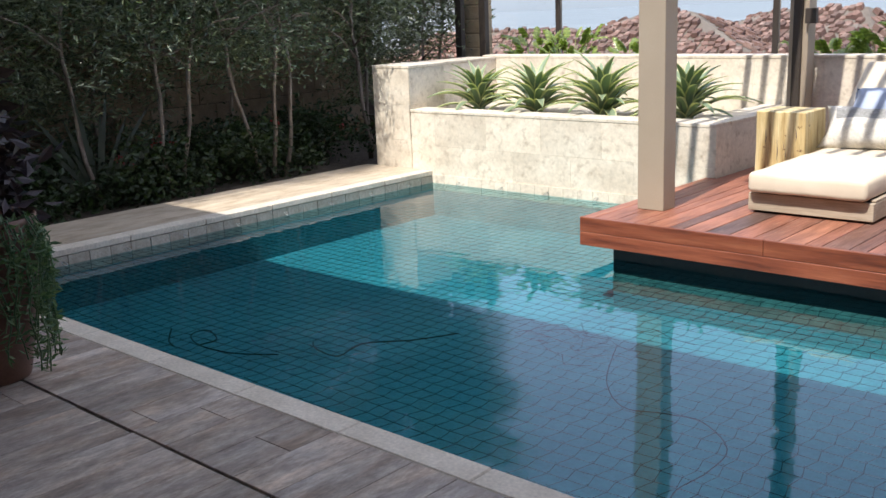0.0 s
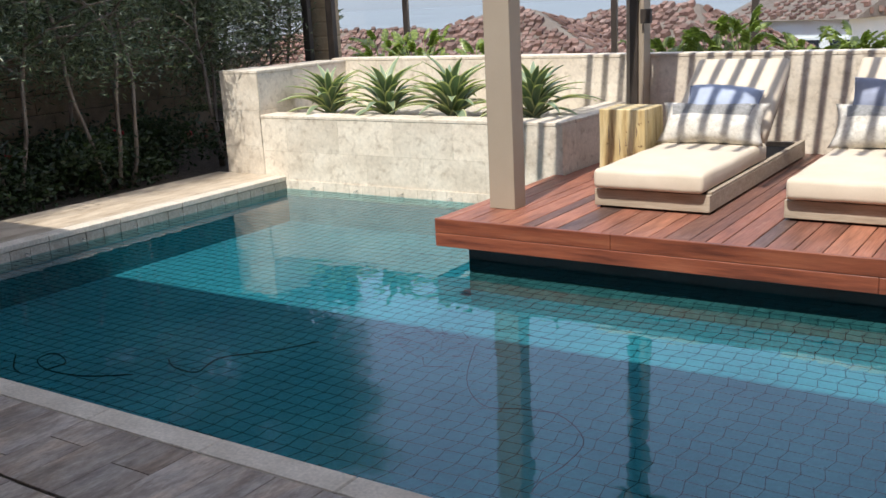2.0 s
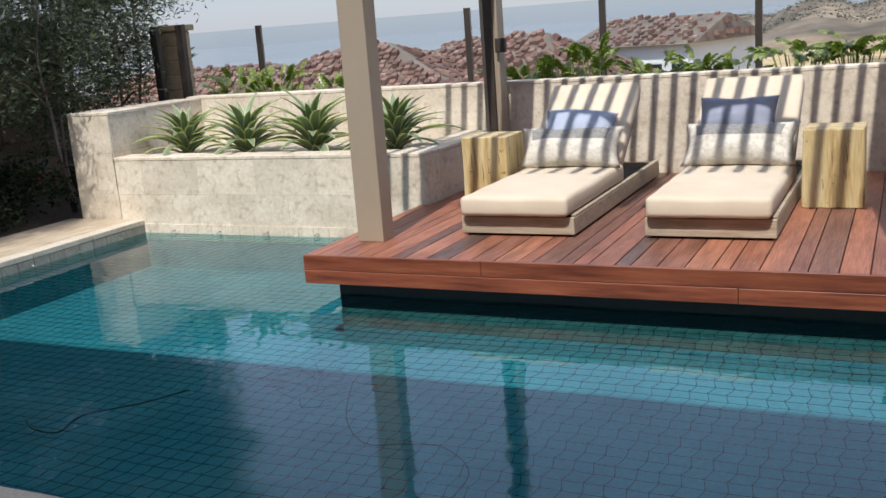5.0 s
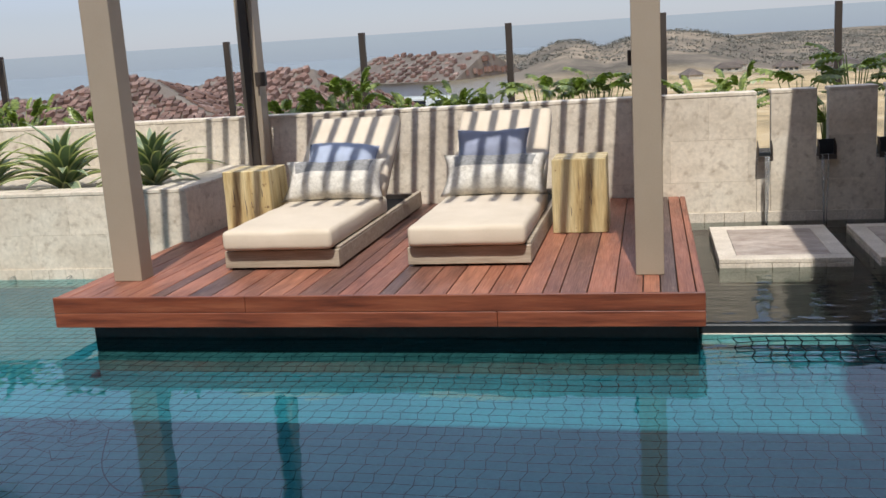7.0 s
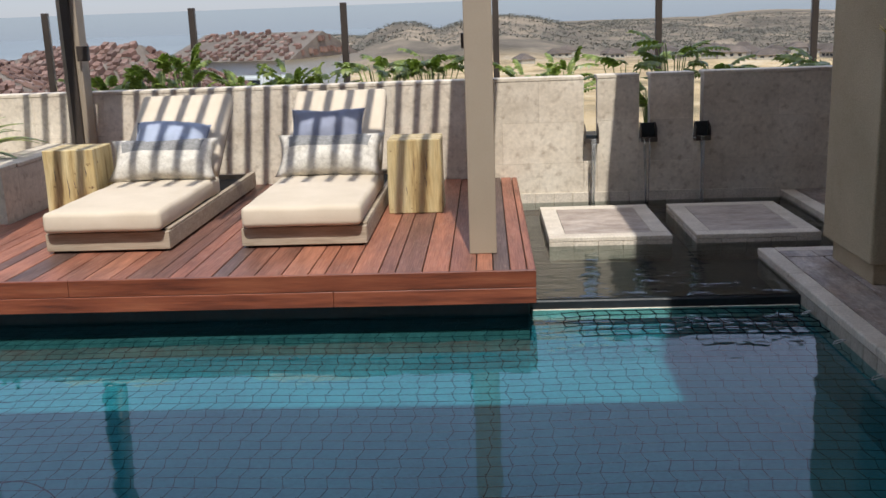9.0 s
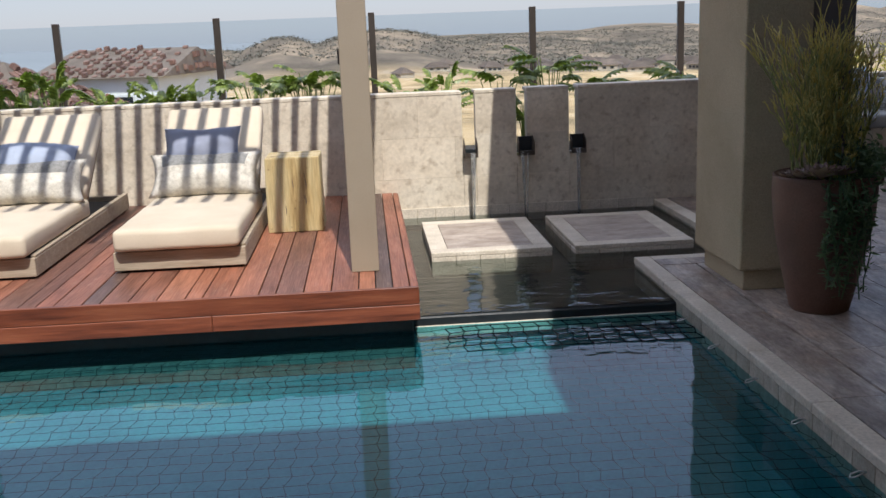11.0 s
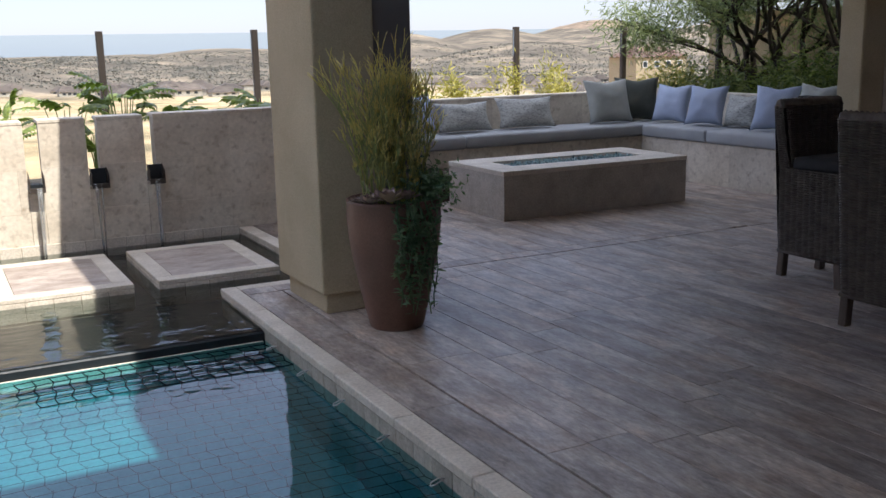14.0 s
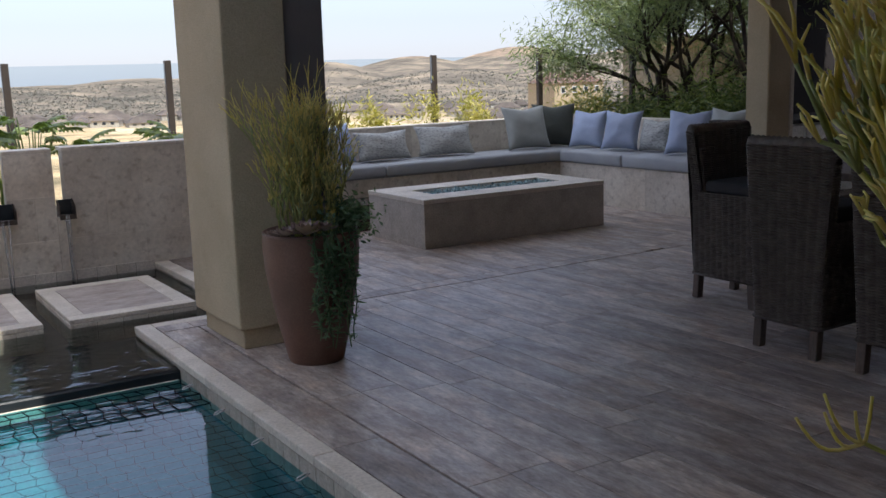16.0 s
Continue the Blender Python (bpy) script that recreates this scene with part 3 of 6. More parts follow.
def coping_run(name, a, b, width, inward, drop, label):
    """Coping slabs 0.6 m long from a to b, lying on the side away from the water; inward is the way to the water."""
    a, b, inward = Vector(a), Vector(b), Vector(inward)
    run = tagged(new(name), label, "coping", "", "structure")
    length = (b - a).length
    way = (b - a).normalized()
    count = max(1, round(length / 0.61))
    step = length / count
    rows = ((count, step, 0.0, width, -0.045, 0.0, "slab", COPING), (max(1, round(length / 0.16)), length / max(1, round(length / 0.16)), 0.006, 0.05, -0.18 - drop, -0.048, "tile", EDGE_TILE))
    for cnt, st, back, wide, z0, z1, nm, mat in rows:
        me = None
        for i in range(cnt):
            if me is None:
                lo, hi = way * 0.0 - inward * (back + wide), way * (st - 0.004) - inward * back
                xs, ys = sorted((lo.x, hi.x)), sorted((lo.y, hi.y))
                me = mesh_of(nm, box(xs[0], xs[1], ys[0], ys[1], z0, z1, 0.005 if nm == "slab" else 0.002), mat)
            ob = part(nm, me, mat, run)
            ob.location = a + way * (i * st + 0.002)
    return run


coping_run("coping_near", (LEFT_X, NEAR_Y, 0), (RIGHT_X + 0.10, NEAR_Y, 0), 0.125, (0, 1, 0), 0.0, "pale stone coping along the near pool edge")
coping_run("coping_right", (RIGHT_X, NEAR_Y, 0), (RIGHT_X, 6.11, 0), 0.10, (-1, 0, 0), 0.0, "pale stone coping along the patio")
coping_run("coping_end", (RIGHT_X + 0.1, 6.11, 0), (2.42, 6.11, 0), 0.10, (0, 1, 0), 0.0, "pale stone coping at the basin")
coping_run("coping_far", (2.42, 6.0, 0), (2.42, WALL_Y, 0), 0.12, (-1, 0, 0), 0.0, "pale stone coping beside the basin")
coping_run("coping_left", (LEFT_X, NEAR_Y, 0), (LEFT_X, PLANTER_Y, 0), 0.14, (1, 0, 0), 0.0, "pale stone coping of the poolside walk")


def plank_floor(name, x0, x1, y0, y1, along_y, wide, length, label, seed, mat=PLANK):
    """Planks with staggered ends, each an object on shared meshes."""
    rng = random.Random(seed)
    root = tagged(new(name), label, "floor", "", "structure")
    cache = {}
    u0, u1, v0, v1 = (x0, x1, y0, y1) if along_y else (y0, y1, x0, x1)
    u = u0
    while u < u1 - 0.02:
        w = min(wide, u1 - u)
        v = v0 - rng.random() * length
        while v < v1 - 0.01:
            lo, hi = max(v, v0), min(v + length, v1)
            v += length
            if hi - lo < 0.03:
                continue
            key = (round(w, 2), round(hi - lo, 2))
            if key not in cache:
                cw, cl = w - 0.003, hi - lo - 0.003
                cache[key] = mesh_of("plank", box(0, cw if along_y else cl, 0, cl if along_y else cw, -0.012, 0.0, 0.0015), mat)
            ob = part("plank", cache[key], mat, root)
            ob.location = (u, lo, 0) if along_y else (lo, u, 0)
        u += wide
    return root


# ---- deck ----
deck = thing("deck", (0, 0, 0), "raised red hardwood deck over the pool edge", "deck")
rng = random.Random(5)
x = DECK_X0 + 0.004
while x < DECK_X1 - 0.03:
    w = min(rng.choice((0.145, 0.145, 0.145, 0.09, 0.09)), DECK_X1 - 0.004 - x)
    back = PLANTER_Y - 0.012 if x < -3.46 else WALL_Y - 0.01
    part("board", box(x, x + w - 0.006, DECK_Y + 0.028, back, DECK_Z - 0.03, DECK_Z, 0.003), REDWOOD, deck)
    x += w
for z0, z1, cut in ((DECK_Z - 0.092, DECK_Z + 0.002, -2.3), (DECK_Z - 0.180, DECK_Z - 0.094, -0.86)):
    part("fascia", box(DECK_X0, cut, DECK_Y, DECK_Y + 0.026, z0, z1, 0.003), FASCIA, deck, "reddish oiled fascia board")
    part("fascia", box(cut + 0.002, DECK_X1, DECK_Y, DECK_Y + 0.026, z0, z1, 0.003), FASCIA, deck, "reddish oiled fascia board")
    part("fascia", box(DECK_X1 - 0.026, DECK_X1, DECK_Y + 0.027, WALL_Y - 0.01, z0, z1 - 0.003, 0.003), FASCIA, deck, "reddish oiled side board")
    part("fascia", box(DECK_X0, DECK_X0 + 0.026, DECK_Y + 0.027, PLANTER_Y - 0.012, z0, z1 - 0.035, 0.003), FASCIA, deck, "reddish oiled side board")
# under water, black base and grey-green band stand in for the deck's reflection
part("base", box(DECK_X0 + 0.16, DECK_X1 - 0.03, DECK_Y + 0.13, WALL_Y - 0.02, -0.205, DECK_Z - 0.04, 0.01), BLACK_TILE, deck, "black base set back under the boards, running below the waterline")
part("waterline_band", box(DECK_X0 + 0.163, DECK_X1 - 0.033, DECK_Y + 0.133, WALL_Y - 0.03, -0.325, -0.206, 0), BAND_REFLECTION, deck, "underwater band coloured grey-green like the fascia's reflection")
part("footing", box(DECK_X0 + 0.165, DECK_X1 - 0.035, DECK_Y + 0.135, WALL_Y - 0.03, FLOOR_Z, -0.326, 0), POOL_PLASTER, deck, "blue-green plastered footing under water")


def stone_wall(name, x0, x1, y0, y1, z0, z1, label, faces=("front",), tile=(0.61, 0.36), cap=True):
    """A masonry core with cladding tiles standing proud on the faces given, and cap slabs."""
    root = tagged(new(name), label, "wall", "", "structure")
    part("core", box(x0 + 0.012, x1 - 0.012, y0 + 0.012, y1 - 0.004, z0, z1 - 0.03, 0), TRAVERTINE, root)
    rng = random.Random(hash((round(x0 * 10), round(y0 * 10))) % 1000)
    top = z1 - 0.03
    cache = {}
    for face in faces:
        a0, a1 = (x0, x1) if face == "front" else (y0, y1)
        z, row = z0, 0
        rows = max(1, round((top - z0) / tile[1]))
        th = (top - z0) / rows
        for row in range(rows):
            a = a0 - (tile[0] * (0.5 if row % 2 else 0.0))
            while a < a1 - 0.01:
                lo, hi = max(a, a0), min(a + tile[0], a1)
                a += tile[0]
                if hi - lo < 0.02:
                    continue
                zz = z0 + row * th
                key = (face, round(hi - lo, 3))
                if key not in cache:
                    L = hi - lo - 0.0012
                    dims = {"front": (0, L, 0, 0.011), "right": (-0.011, 0, 0, L), "left": (0, 0.011, 0, L)}[face]
                    cache[key] = mesh_of("tile", box(*dims, 0, th - 0.0012, 0.0006), TRAVERTINE)
                ob = part("tile", cache[key], TRAVERTINE, root)
                ob.location = {"front": (lo, y0, zz), "right": (x1, lo, zz), "left": (x0, lo, zz)}[face]
    if cap:
        L = max(x1 - x0, y1 - y0)
        cnt = max(1, round(L / 0.9))
        for i in range(cnt):
            if x1 - x0 >= y1 - y0:
                b = box(x0 + (x1 - x0) * i / cnt - (0.004 if i == 0 else -0.001), x0 + (x1 - x0) * (i + 1) / cnt - 0.001, y0 - 0.004, y1 + 0.004, z1 - 0.029, z1, 0.004)
            else:
                b = box(x0 - 0.004, x1 + 0.004, y0 + (y1 - y0) * i / cnt - (0.004 if i == 0 else -0.001), y0 + (y1 - y0) * (i + 1) / cnt - 0.001, z1 - 0.029, z1, 0.004)
            part("cap", b, TRAVERTINE, root)
    return root


WZ = 0.985
stone_wall("wall_back", -6.9, 0.79, WALL_Y, WALL_Y + 0.20, -0.07, WZ, "cream travertine clad garden wall behind the deck")
stone_wall("wall_pier_a", 0.90, 1.245, WALL_Y, WALL_Y + 0.20, -0.07, WZ + 0.005, "cream travertine pier between water slots", tile=(0.4, 0.36))
stone_wall("wall_pier_b", 1.335, 1.69, WALL_Y, WALL_Y + 0.20, -0.07, WZ + 0.008, "cream travertine pier between water slots", tile=(0.4, 0.36))
stone_wall("wall_fountain", 1.77, 3.6, WALL_Y, WALL_Y + 0.20, -0.07, WZ + 0.012, "cream travertine wall beside the water slots")
for i, (a, b) in enumerate(((0.79, 0.90), (1.245, 1.335), (1.69, 1.77))):
    stone_wall("wall_slot_%d" % (i + 1), a + 0.001, b - 0.001, WALL_Y + 0.001, WALL_Y + 0.20, -0.07, 0.46, "travertine below a water spout", cap=False, tile=(0.6, 0.5))
stone_wall("wall_planter_front", -6.577, -3.441, PLANTER_Y, PLANTER_Y + 0.24, -0.07, 0.566, "cream travertine planter wall above the pool", ("front",), (0.61, 0.30))
stone_wall("wall_planter_right", -3.76, -3.437, PLANTER_Y + 0.245, WALL_Y - 0.003, -0.07, 0.566, "cream travertine planter side wall", ("right",), (0.61, 0.30))
part("tile", box(-3.449, -3.437, PLANTER_Y + 0.002, PLANTER_Y + 0.243, 0.0, 0.536, 0.001), TRAVERTINE, bpy.data.objects["wall_planter_right"])
stone_wall("wall_planter_block", -7.066, -6.58, PLANTER_Y, PLANTER_Y + 0.50, -0.07, 0.976, "taller cream travertine block at the planter's end", ("front", "right"), (0.5, 0.35))
stone_wall("wall_planter_left", -7.066, -6.72, PLANTER_Y + 0.505, WALL_Y - 0.003, -0.07, 0.97, "cream travertine planter side wall by the hedge", ("right",), (0.6, 0.35))
solid("planter_soil", -6.72, -3.75, PLANTER_Y + 0.235, WALL_Y + 0.01, 0.2, 0.50, GRAVEL, "pale gravel mulch filling the planter", "soil", 0)
for x0, x1 in ((DECK_X1, 2.42),):
    strip = tagged(new("trim_waterline"), "small stone tiles along the wall at the water", "trim", "", "structure")
    cnt = 14
    me = mesh_of("tile", box(0, (x1 - x0) / cnt - 0.004, -0.012, 0, -0.12, 0.02, 0.002), COPING)
    for i in range(cnt):
        ob = part("tile", me, COPING, strip)
        ob.location = (x0 + (x1 - x0) * i / cnt, WALL_Y - 0.001, 0)
strip = tagged(new("trim_planter_waterline"), "small stone tiles along the planter at the water", "trim", "", "structure")
me = mesh_of("tile", box(0, 0.148, -0.008, 0, -0.18, -0.035, 0.001), TRAVERTINE)
for i in range(19):
    part("tile", me, TRAVERTINE, strip).location = (LEFT_X + i * 0.15, PLANTER_Y - 0.001, 0)

# stepping stones
for x0, x1 in ((0.389, 1.225), (1.384, 2.218)):
    st = thing("stepping_stone", (x0, 6.537, 0), "square stepping stone of brown tile framed in pale stone", "stepping stone", "stepping stones in the basin")
    W, D = x1 - x0, 1.15
    part("body", box(0.012, W - 0.012, 0.012, D - 0.012, -0.18, -0.03, 0), COPING, st)
    for b in ((0, W, 0, 0.12), (0, W, D - 0.12, D), (0, 0.12, 0.122, D - 0.122), (W - 0.12, W, 0.122, D - 0.122)):
        part("rim", box(*b, -0.03, 0, 0.004), COPING, st, "pale stone rim")
    for i in range(3):
        part("inlay", box(0.122, W - 0.122, 0.122 + i * (D - 0.244) / 3, 0.122 + (i + 1) * (D - 0.244) / 3 - 0.002, -0.03, -0.002, 0.001), STEP_TILE, st, "brown wood-grained tile")
    for i in range(5):
        part("side_tile", box(i * W / 5 + 0.002, (i + 1) * W / 5 - 0.002, 0, 0.012, -0.16, -0.032, 0.002), COPING, st)
    for i in range(7):
        part("side_tile", box(0, 0.012, i * D / 7 + 0.014, (i + 1) * D / 7 - 0.002, -0.16, -0.032, 0.002), COPING, st)

# ---- posts and slatted cabana roof ----
cabana = thing("cabana", (0, 0, 0), "taupe painted cabana frame with a slatted roof over the deck", "pergola")
CAB_Z = 3.15                                              # underside of the slats
for x0, x1, y0, y1 in ((-3.339, -3.150, 5.43, 5.58), (-0.130, 0.025, 5.43, 5.58), (-3.46, -3.30, 8.0, 8.15), (-0.13, 0.025, 8.0, 8.15)):
    part("post", box(x0, x1, y0, y1, DECK_Z, CAB_Z - 0.141, 0.004), POST_PAINT, cabana)
part("screen_track", box(-3.415, -3.345, 7.965, 7.999, DECK_Z, CAB_Z - 0.16, 0.003), BRONZE, cabana, "dark bronze curtain track")
for y0 in (5.44, 8.04):
    part("beam", box(-3.6, 0.2, y0, y0 + 0.06, CAB_Z - 0.14, CAB_Z - 0.002, 0.004), POST_PAINT, cabana)
for x0, x1 in ((-3.34, -3.20), (-3.07, -2.89), (-0.12, 0.06)):
    part("side_beam", box(x0, x1, 5.502, 8.038, CAB_Z - 0.14, CAB_Z - 0.002, 0.004), POST_PAINT, cabana)
x = -3.727
while x < 0.38:
    part("slat", box(x, x + 0.05, 4.57, 8.16, CAB_Z, CAB_Z + 0.115, 0.003), POST_PAINT, cabana)
    x += 0.158
for px in (-3.30, -0.13):
    sc = thing("wall_light", (px + 0.03 if px < -1 else px - 0.035, 7.99, 1.25), "small black box light on a cabana post", "light", "cabana lights")
    part("housing", box(-0.04, 0.05, -0.05, 0.0, 0, 0.12, 0.004), BRONZE, sc)

# ---- house over the camera: pillar, roof, walls ----
pillar = thing("pillar", (0, 0, 0), "square beige stucco pillar on a low plinth", "pillar")
part("plinth", box(2.034, 2.62, 5.17, 5.80, 0, 0.115, 0.006), STUCCO, pillar)
part("shaft", box(2.005, 2.37, 5.145, 5.90, 0.115, 3.10, 0.012, segments=2), STUCCO, pillar)
part("screen_housing", box(2.371, 2.61, 5.17, 5.88, 0.115, 3.10, 0.004), HOUSING, pillar, "dark bronze screen housing")
solid("ceiling", -9.0, 1.254, -3.0, 2.03, 3.10, 3.3, CEILING, "beige plaster soffit of the covered patio", "ceiling", 0)
solid("ceiling_right", 1.2545, 9.5, -3.0, 8.0, 3.10, 3.3, CEILING, "beige plaster soffit of the covered patio", "ceiling", 0)
# out of view: strip added to cut the skylight on the right
solid("ceiling_blocker", 9.501, 11.8, -3.0, 4.2, 3.10, 3.3, CEILING, "unseen soffit strip added to block light from the right", "ceiling", 0)
# two walls out of view, added to close the patio and bounce light
solid("wall_unseen_back", -9.0, 12.0, -3.2, -3.0, -0.6, 3.3, HOUSE_WALL, "unseen beige house wall added behind the patio", "wall", 0)
solid("wall_unseen_right", 11.8, 12.0, -3.0, 6.9, -0.6, 3.3, HOUSE_WALL, "unseen beige house wall added on the right for bounced light", "wall", 0)
pillar2 = thing("pillar", (0, 0, 0), "square beige stucco pillar behind the stools", "pillar")
part("shaft", box(7.13, 7.42, 5.8, 6.05, 0, 3.10, 0.012), STUCCO, pillar2)
part("trim", box(7.421, 7.47, 5.8, 6.05, 0, 3.10, 0.004), COPING, pillar2)
solid("wall_kitchen", 8.35, 11.8, 6.9, 7.05, -0.02, 3.10, DARK_WALL, "dark panelled wall above the outdoor kitchen", "wall", 0)

# ---- loungers ----


def pillow(w, h, t, dent=0.25, res=12, seed=1, pinch=0.11):
    """A stuffed square cushion standing in x and z, thickness along y, pinched corners."""
    rng = random.Random(seed)
    bm = bmesh.new()
    grid = {}
    for s in (1, -1):
        for i in range(res + 1):
            for j in range(res + 1):
                u, v = 2 * i / res - 1, 2 * j / res - 1
                edge = i in (0, res) or j in (0, res)
                if s < 0 and edge:
                    grid[s, i, j] = grid[1, i, j]
                    continue
                pull = 1 - 0.10 * (1 - u * u) * abs(v) ** 3 * 0.5
                bulge = ((1 - u * u) * (1 - v * v)) ** 0.42
                wr = noise.noise(Vector((u * 1.6 + seed, v * 1.6, s))) * 0.2 + noise.noise(Vector((u * 5 + seed, v * 5, s))) * 0.07
                px = u * (1 - pinch * (1 - v * v)) * w / 2
                pz = v * (1 - pinch * (1 - u * u)) * h / 2 - (dent * h * 0.2 * max(0, v) * math.exp(-(u / 0.35) ** 2))
                grid[s, i, j] = bm.verts.new((px, s * t / 2 * bulge * (1 + wr), pz))
    for s in (1, -1):
        for i in range(res):
            for j in range(res):
                q = [grid[s, i, j], grid[s, i + 1, j], grid[s, i + 1, j + 1], grid[s, i, j + 1]]
                f = bm.faces.new(q if s < 0 else q[::-1])
                f.smooth = True
    return bm


def rounded_box(x0, x1, y0, y1, z0, z1, r, puff=0.0, seg=3, cuts=0):
    bm = box(x0, x1, y0, y1, z0, z1, r, segments=seg)
    if cuts:
        bmesh.ops.subdivide_edges(bm, edges=[e for e in bm.edges if e.calc_length() > 0.15], cuts=cuts, use_grid_fill=True)
    if puff:
        cx, cy, cz = (x0 + x1) / 2, (y0 + y1) / 2, (z0 + z1) / 2
        for v in bm.verts:
            u, w = (v.co.x - cx) / (x1 - x0) * 2, (v.co.y - cy) / (y1 - y0) * 2
            v.co.z += puff * (1 - u * u) * (1 - w * w) * (1 if v.co.z > cz else 0) + 0.007 * noise.noise(v.co * 6)
    for f in bm.faces:
        f.smooth = True
    return bm


LW = 0.76
PW = 0.53                              # width of the blue pillows
HINGE, HEAD = 1.28, (0.62, 0.47)      # y of the hinge; run and rise of the raised back


def lounger(at, label):
    th = thing("sun_lounger", at, label, "sun lounger", "loungers on the deck")
    # foot and base panel are coloured near-black in place of shade
    part("skid", box(0.03, LW - 0.03, 0.03, 2.28, 0.0, 0.016, 0), UNDERSIDE, th, "recessed foot coloured dark for the shadow gap")
    part("front_rail", box(0, LW, 0, 0.035, 0.016, 0.125, 0.004), GREYWOOD, th)
    part("rear_rail", box(0.036, LW - 0.036, 2.275, 2.31, 0.016, 0.125, 0.004), GREYWOOD, th)
    for x0 in (0.0, LW - 0.035):
        part("side_rail", box(x0, x0 + 0.035, 0.036, 2.31, 0.016, 0.125, 0.004), GREYWOOD, th)
        part("rail_cap", box(x0, x0 + 0.034, 0.036, 2.31, 0.126, 0.140, 0.003), GREYWOOD, th)
    part("deck_panel", box(0.036, LW - 0.036, 0.036, 2.274, 0.07, 0.085, 0), UNDERSIDE, th, "base panel coloured dark for the shade under the cushion")
    part("seat_cushion", rounded_box(0.02, LW - 0.02, -0.07, HINGE + 0.02, 0.141, 0.265, 0.03, 0.014, 3, 6), CREAM, th, "cream canvas seat cushion")
    bm = rounded_box(0.03, LW - 0.03, 0.0, math.hypot(*HEAD) + 0.04, 0.0, 0.12, 0.035, 0.01, 3, 4)
    bmesh.ops.transform(bm, matrix=Matrix.Translation((0, HINGE + 0.01, 0.235)) @ Matrix.Rotation(math.atan2(HEAD[1], HEAD[0]), 4, 'X'), verts=bm.verts)
    part("back_cushion", bm, CREAM, th, "cream canvas back cushion propped up")
    bm = box(0.05, LW - 0.05, 0.0, math.hypot(*HEAD), -0.025, -0.004, 0)
    bmesh.ops.transform(bm, matrix=Matrix.Translation((0, HINGE + 0.03, 0.225)) @ Matrix.Rotation(math.atan2(HEAD[1], HEAD[0]), 4, 'X'), verts=bm.verts)
    part("back_panel", bm, GREYWOOD, th)
    part("prop", tube(bmesh.new(), [(LW / 2, HINGE + 0.5, 0.6), (LW / 2, HINGE + 0.72, 0.09)], [0.012, 0.012]), BRONZE, th, "dark metal prop")
    return th


for lx, ly, seed in ((-2.701, 5.688, 3), (-1.508, 5.712, 8)):
    lounger((lx, ly, DECK_Z), "grey teak sun lounger with cream cushions, back raised")
    cx = lx + LW / 2
    lum = thing("lumbar_pillow", (cx - 0.01, ly + 1.17, DECK_Z + 0.41), "cream and grey boucle lumbar pillow on the lounger", "pillow", "lounger pillows")
    lum.matrix_basis = pose(cx - 0.0, ly + 1.165, DECK_Z + 0.405, -32, 0, 1 if seed == 3 else -2)
    cover = part("cover", pillow(0.78, 0.33, 0.23, 0.15, 20, seed), PALE, lum)
    cover.data.materials.append(GREYBAND)
    for f in cover.data.polygons:
        if f.center.z > 0.025 and abs(f.center.x) < 0.28:
            f.material_index = 1
    blue = thing("throw_pillow", (cx, ly + 1.3, DECK_Z + 0.6), "blue linen pillow leaning on the lounger back" if seed == 3 else "slate blue piped pillow upright on the lounger", "pillow", "lounger pillows")
    blue.matrix_basis = pose(cx + 0.02, ly + 1.32, DECK_Z + 0.515, -54, 4, 8) if seed == 3 else pose(cx - 0.035, ly + 1.32, DECK_Z + 0.56, -28, 0, -2)
    ph, cloth = (0.38, BLUE) if seed == 3 else (0.33, NAVY)
    cover = part("cover", pillow(PW, ph, 0.24, 0.04 if seed == 3 else 0.22, 18, seed + 5, 0.08), cloth, blue)
    dent, pin = (0.04, 0.08) if seed == 3 else (0.22, 0.08)
    rim = [(-1 + 2 * k / 9, -1) for k in range(9)] + [(1, -1 + 2 * k / 9) for k in range(9)] + [(1 - 2 * k / 9, 1) for k in range(9)] + [(-1, 1 - 2 * k / 9) for k in range(10)]
    part("piping", tube(bmesh.new(), [(u * (1 - pin * (1 - v * v)) * PW / 2, 0, v * (1 - pin * (1 - u * u)) * ph / 2 - (dent * ph * 0.2 * max(0, v) * math.exp(-(u / 0.35) ** 2))) for u, v in rim], [0.006] * len(rim), 6), NAVY, cover, "dark corded piping")

# ---- stump tables ----


def stump(at, w, d, h, seed):
    th = thing("stump_table", at, "square pale yellow wooden block table with cracks", "side table", "block tables on the deck")
    bm = box(0, w, 0, d, 0, h)
    bmesh.ops.subdivide_edges(bm, edges=bm.edges[:], cuts=7, use_grid_fill=True)
    for v in bm.verts:
        n = noise.noise(Vector((v.co.x * 9 + seed, v.co.y * 9, v.co.z * 2.2)))
        v.co.x += n * 0.007 + (0.012 * (v.co.x - w / 2) / w * (1 - v.co.z / h))
        v.co.y += n * 0.007
    bmesh.ops.bevel(bm, geom=[e for e in bm.edges if e.calc_face_angle(0) > 0.9], offset=0.006, segments=1, affect='EDGES')
    part("block", bm, STUMP, th)
    crack = random.Random(seed)
    for i in range(5):
        cx, cz = crack.uniform(0.05, w - 0.05), crack.uniform(0.1, h - 0.2)
        part("crack", tube(bmesh.new(), [(cx, 0.001, cz), (cx + 0.006, 0.0, cz + 0.05), (cx - 0.004, 0.001, cz + crack.uniform(0.1, 0.18))], [0.001, 0.004, 0.001], 5), LEGWOOD, th, "dark drying crack")
    return th


stump((-3.08, 6.60, DECK_Z), 0.35, 0.36, 0.525, 2)
stump((-0.705, 6.70, DECK_Z), 0.37, 0.36, 0.515, 6)

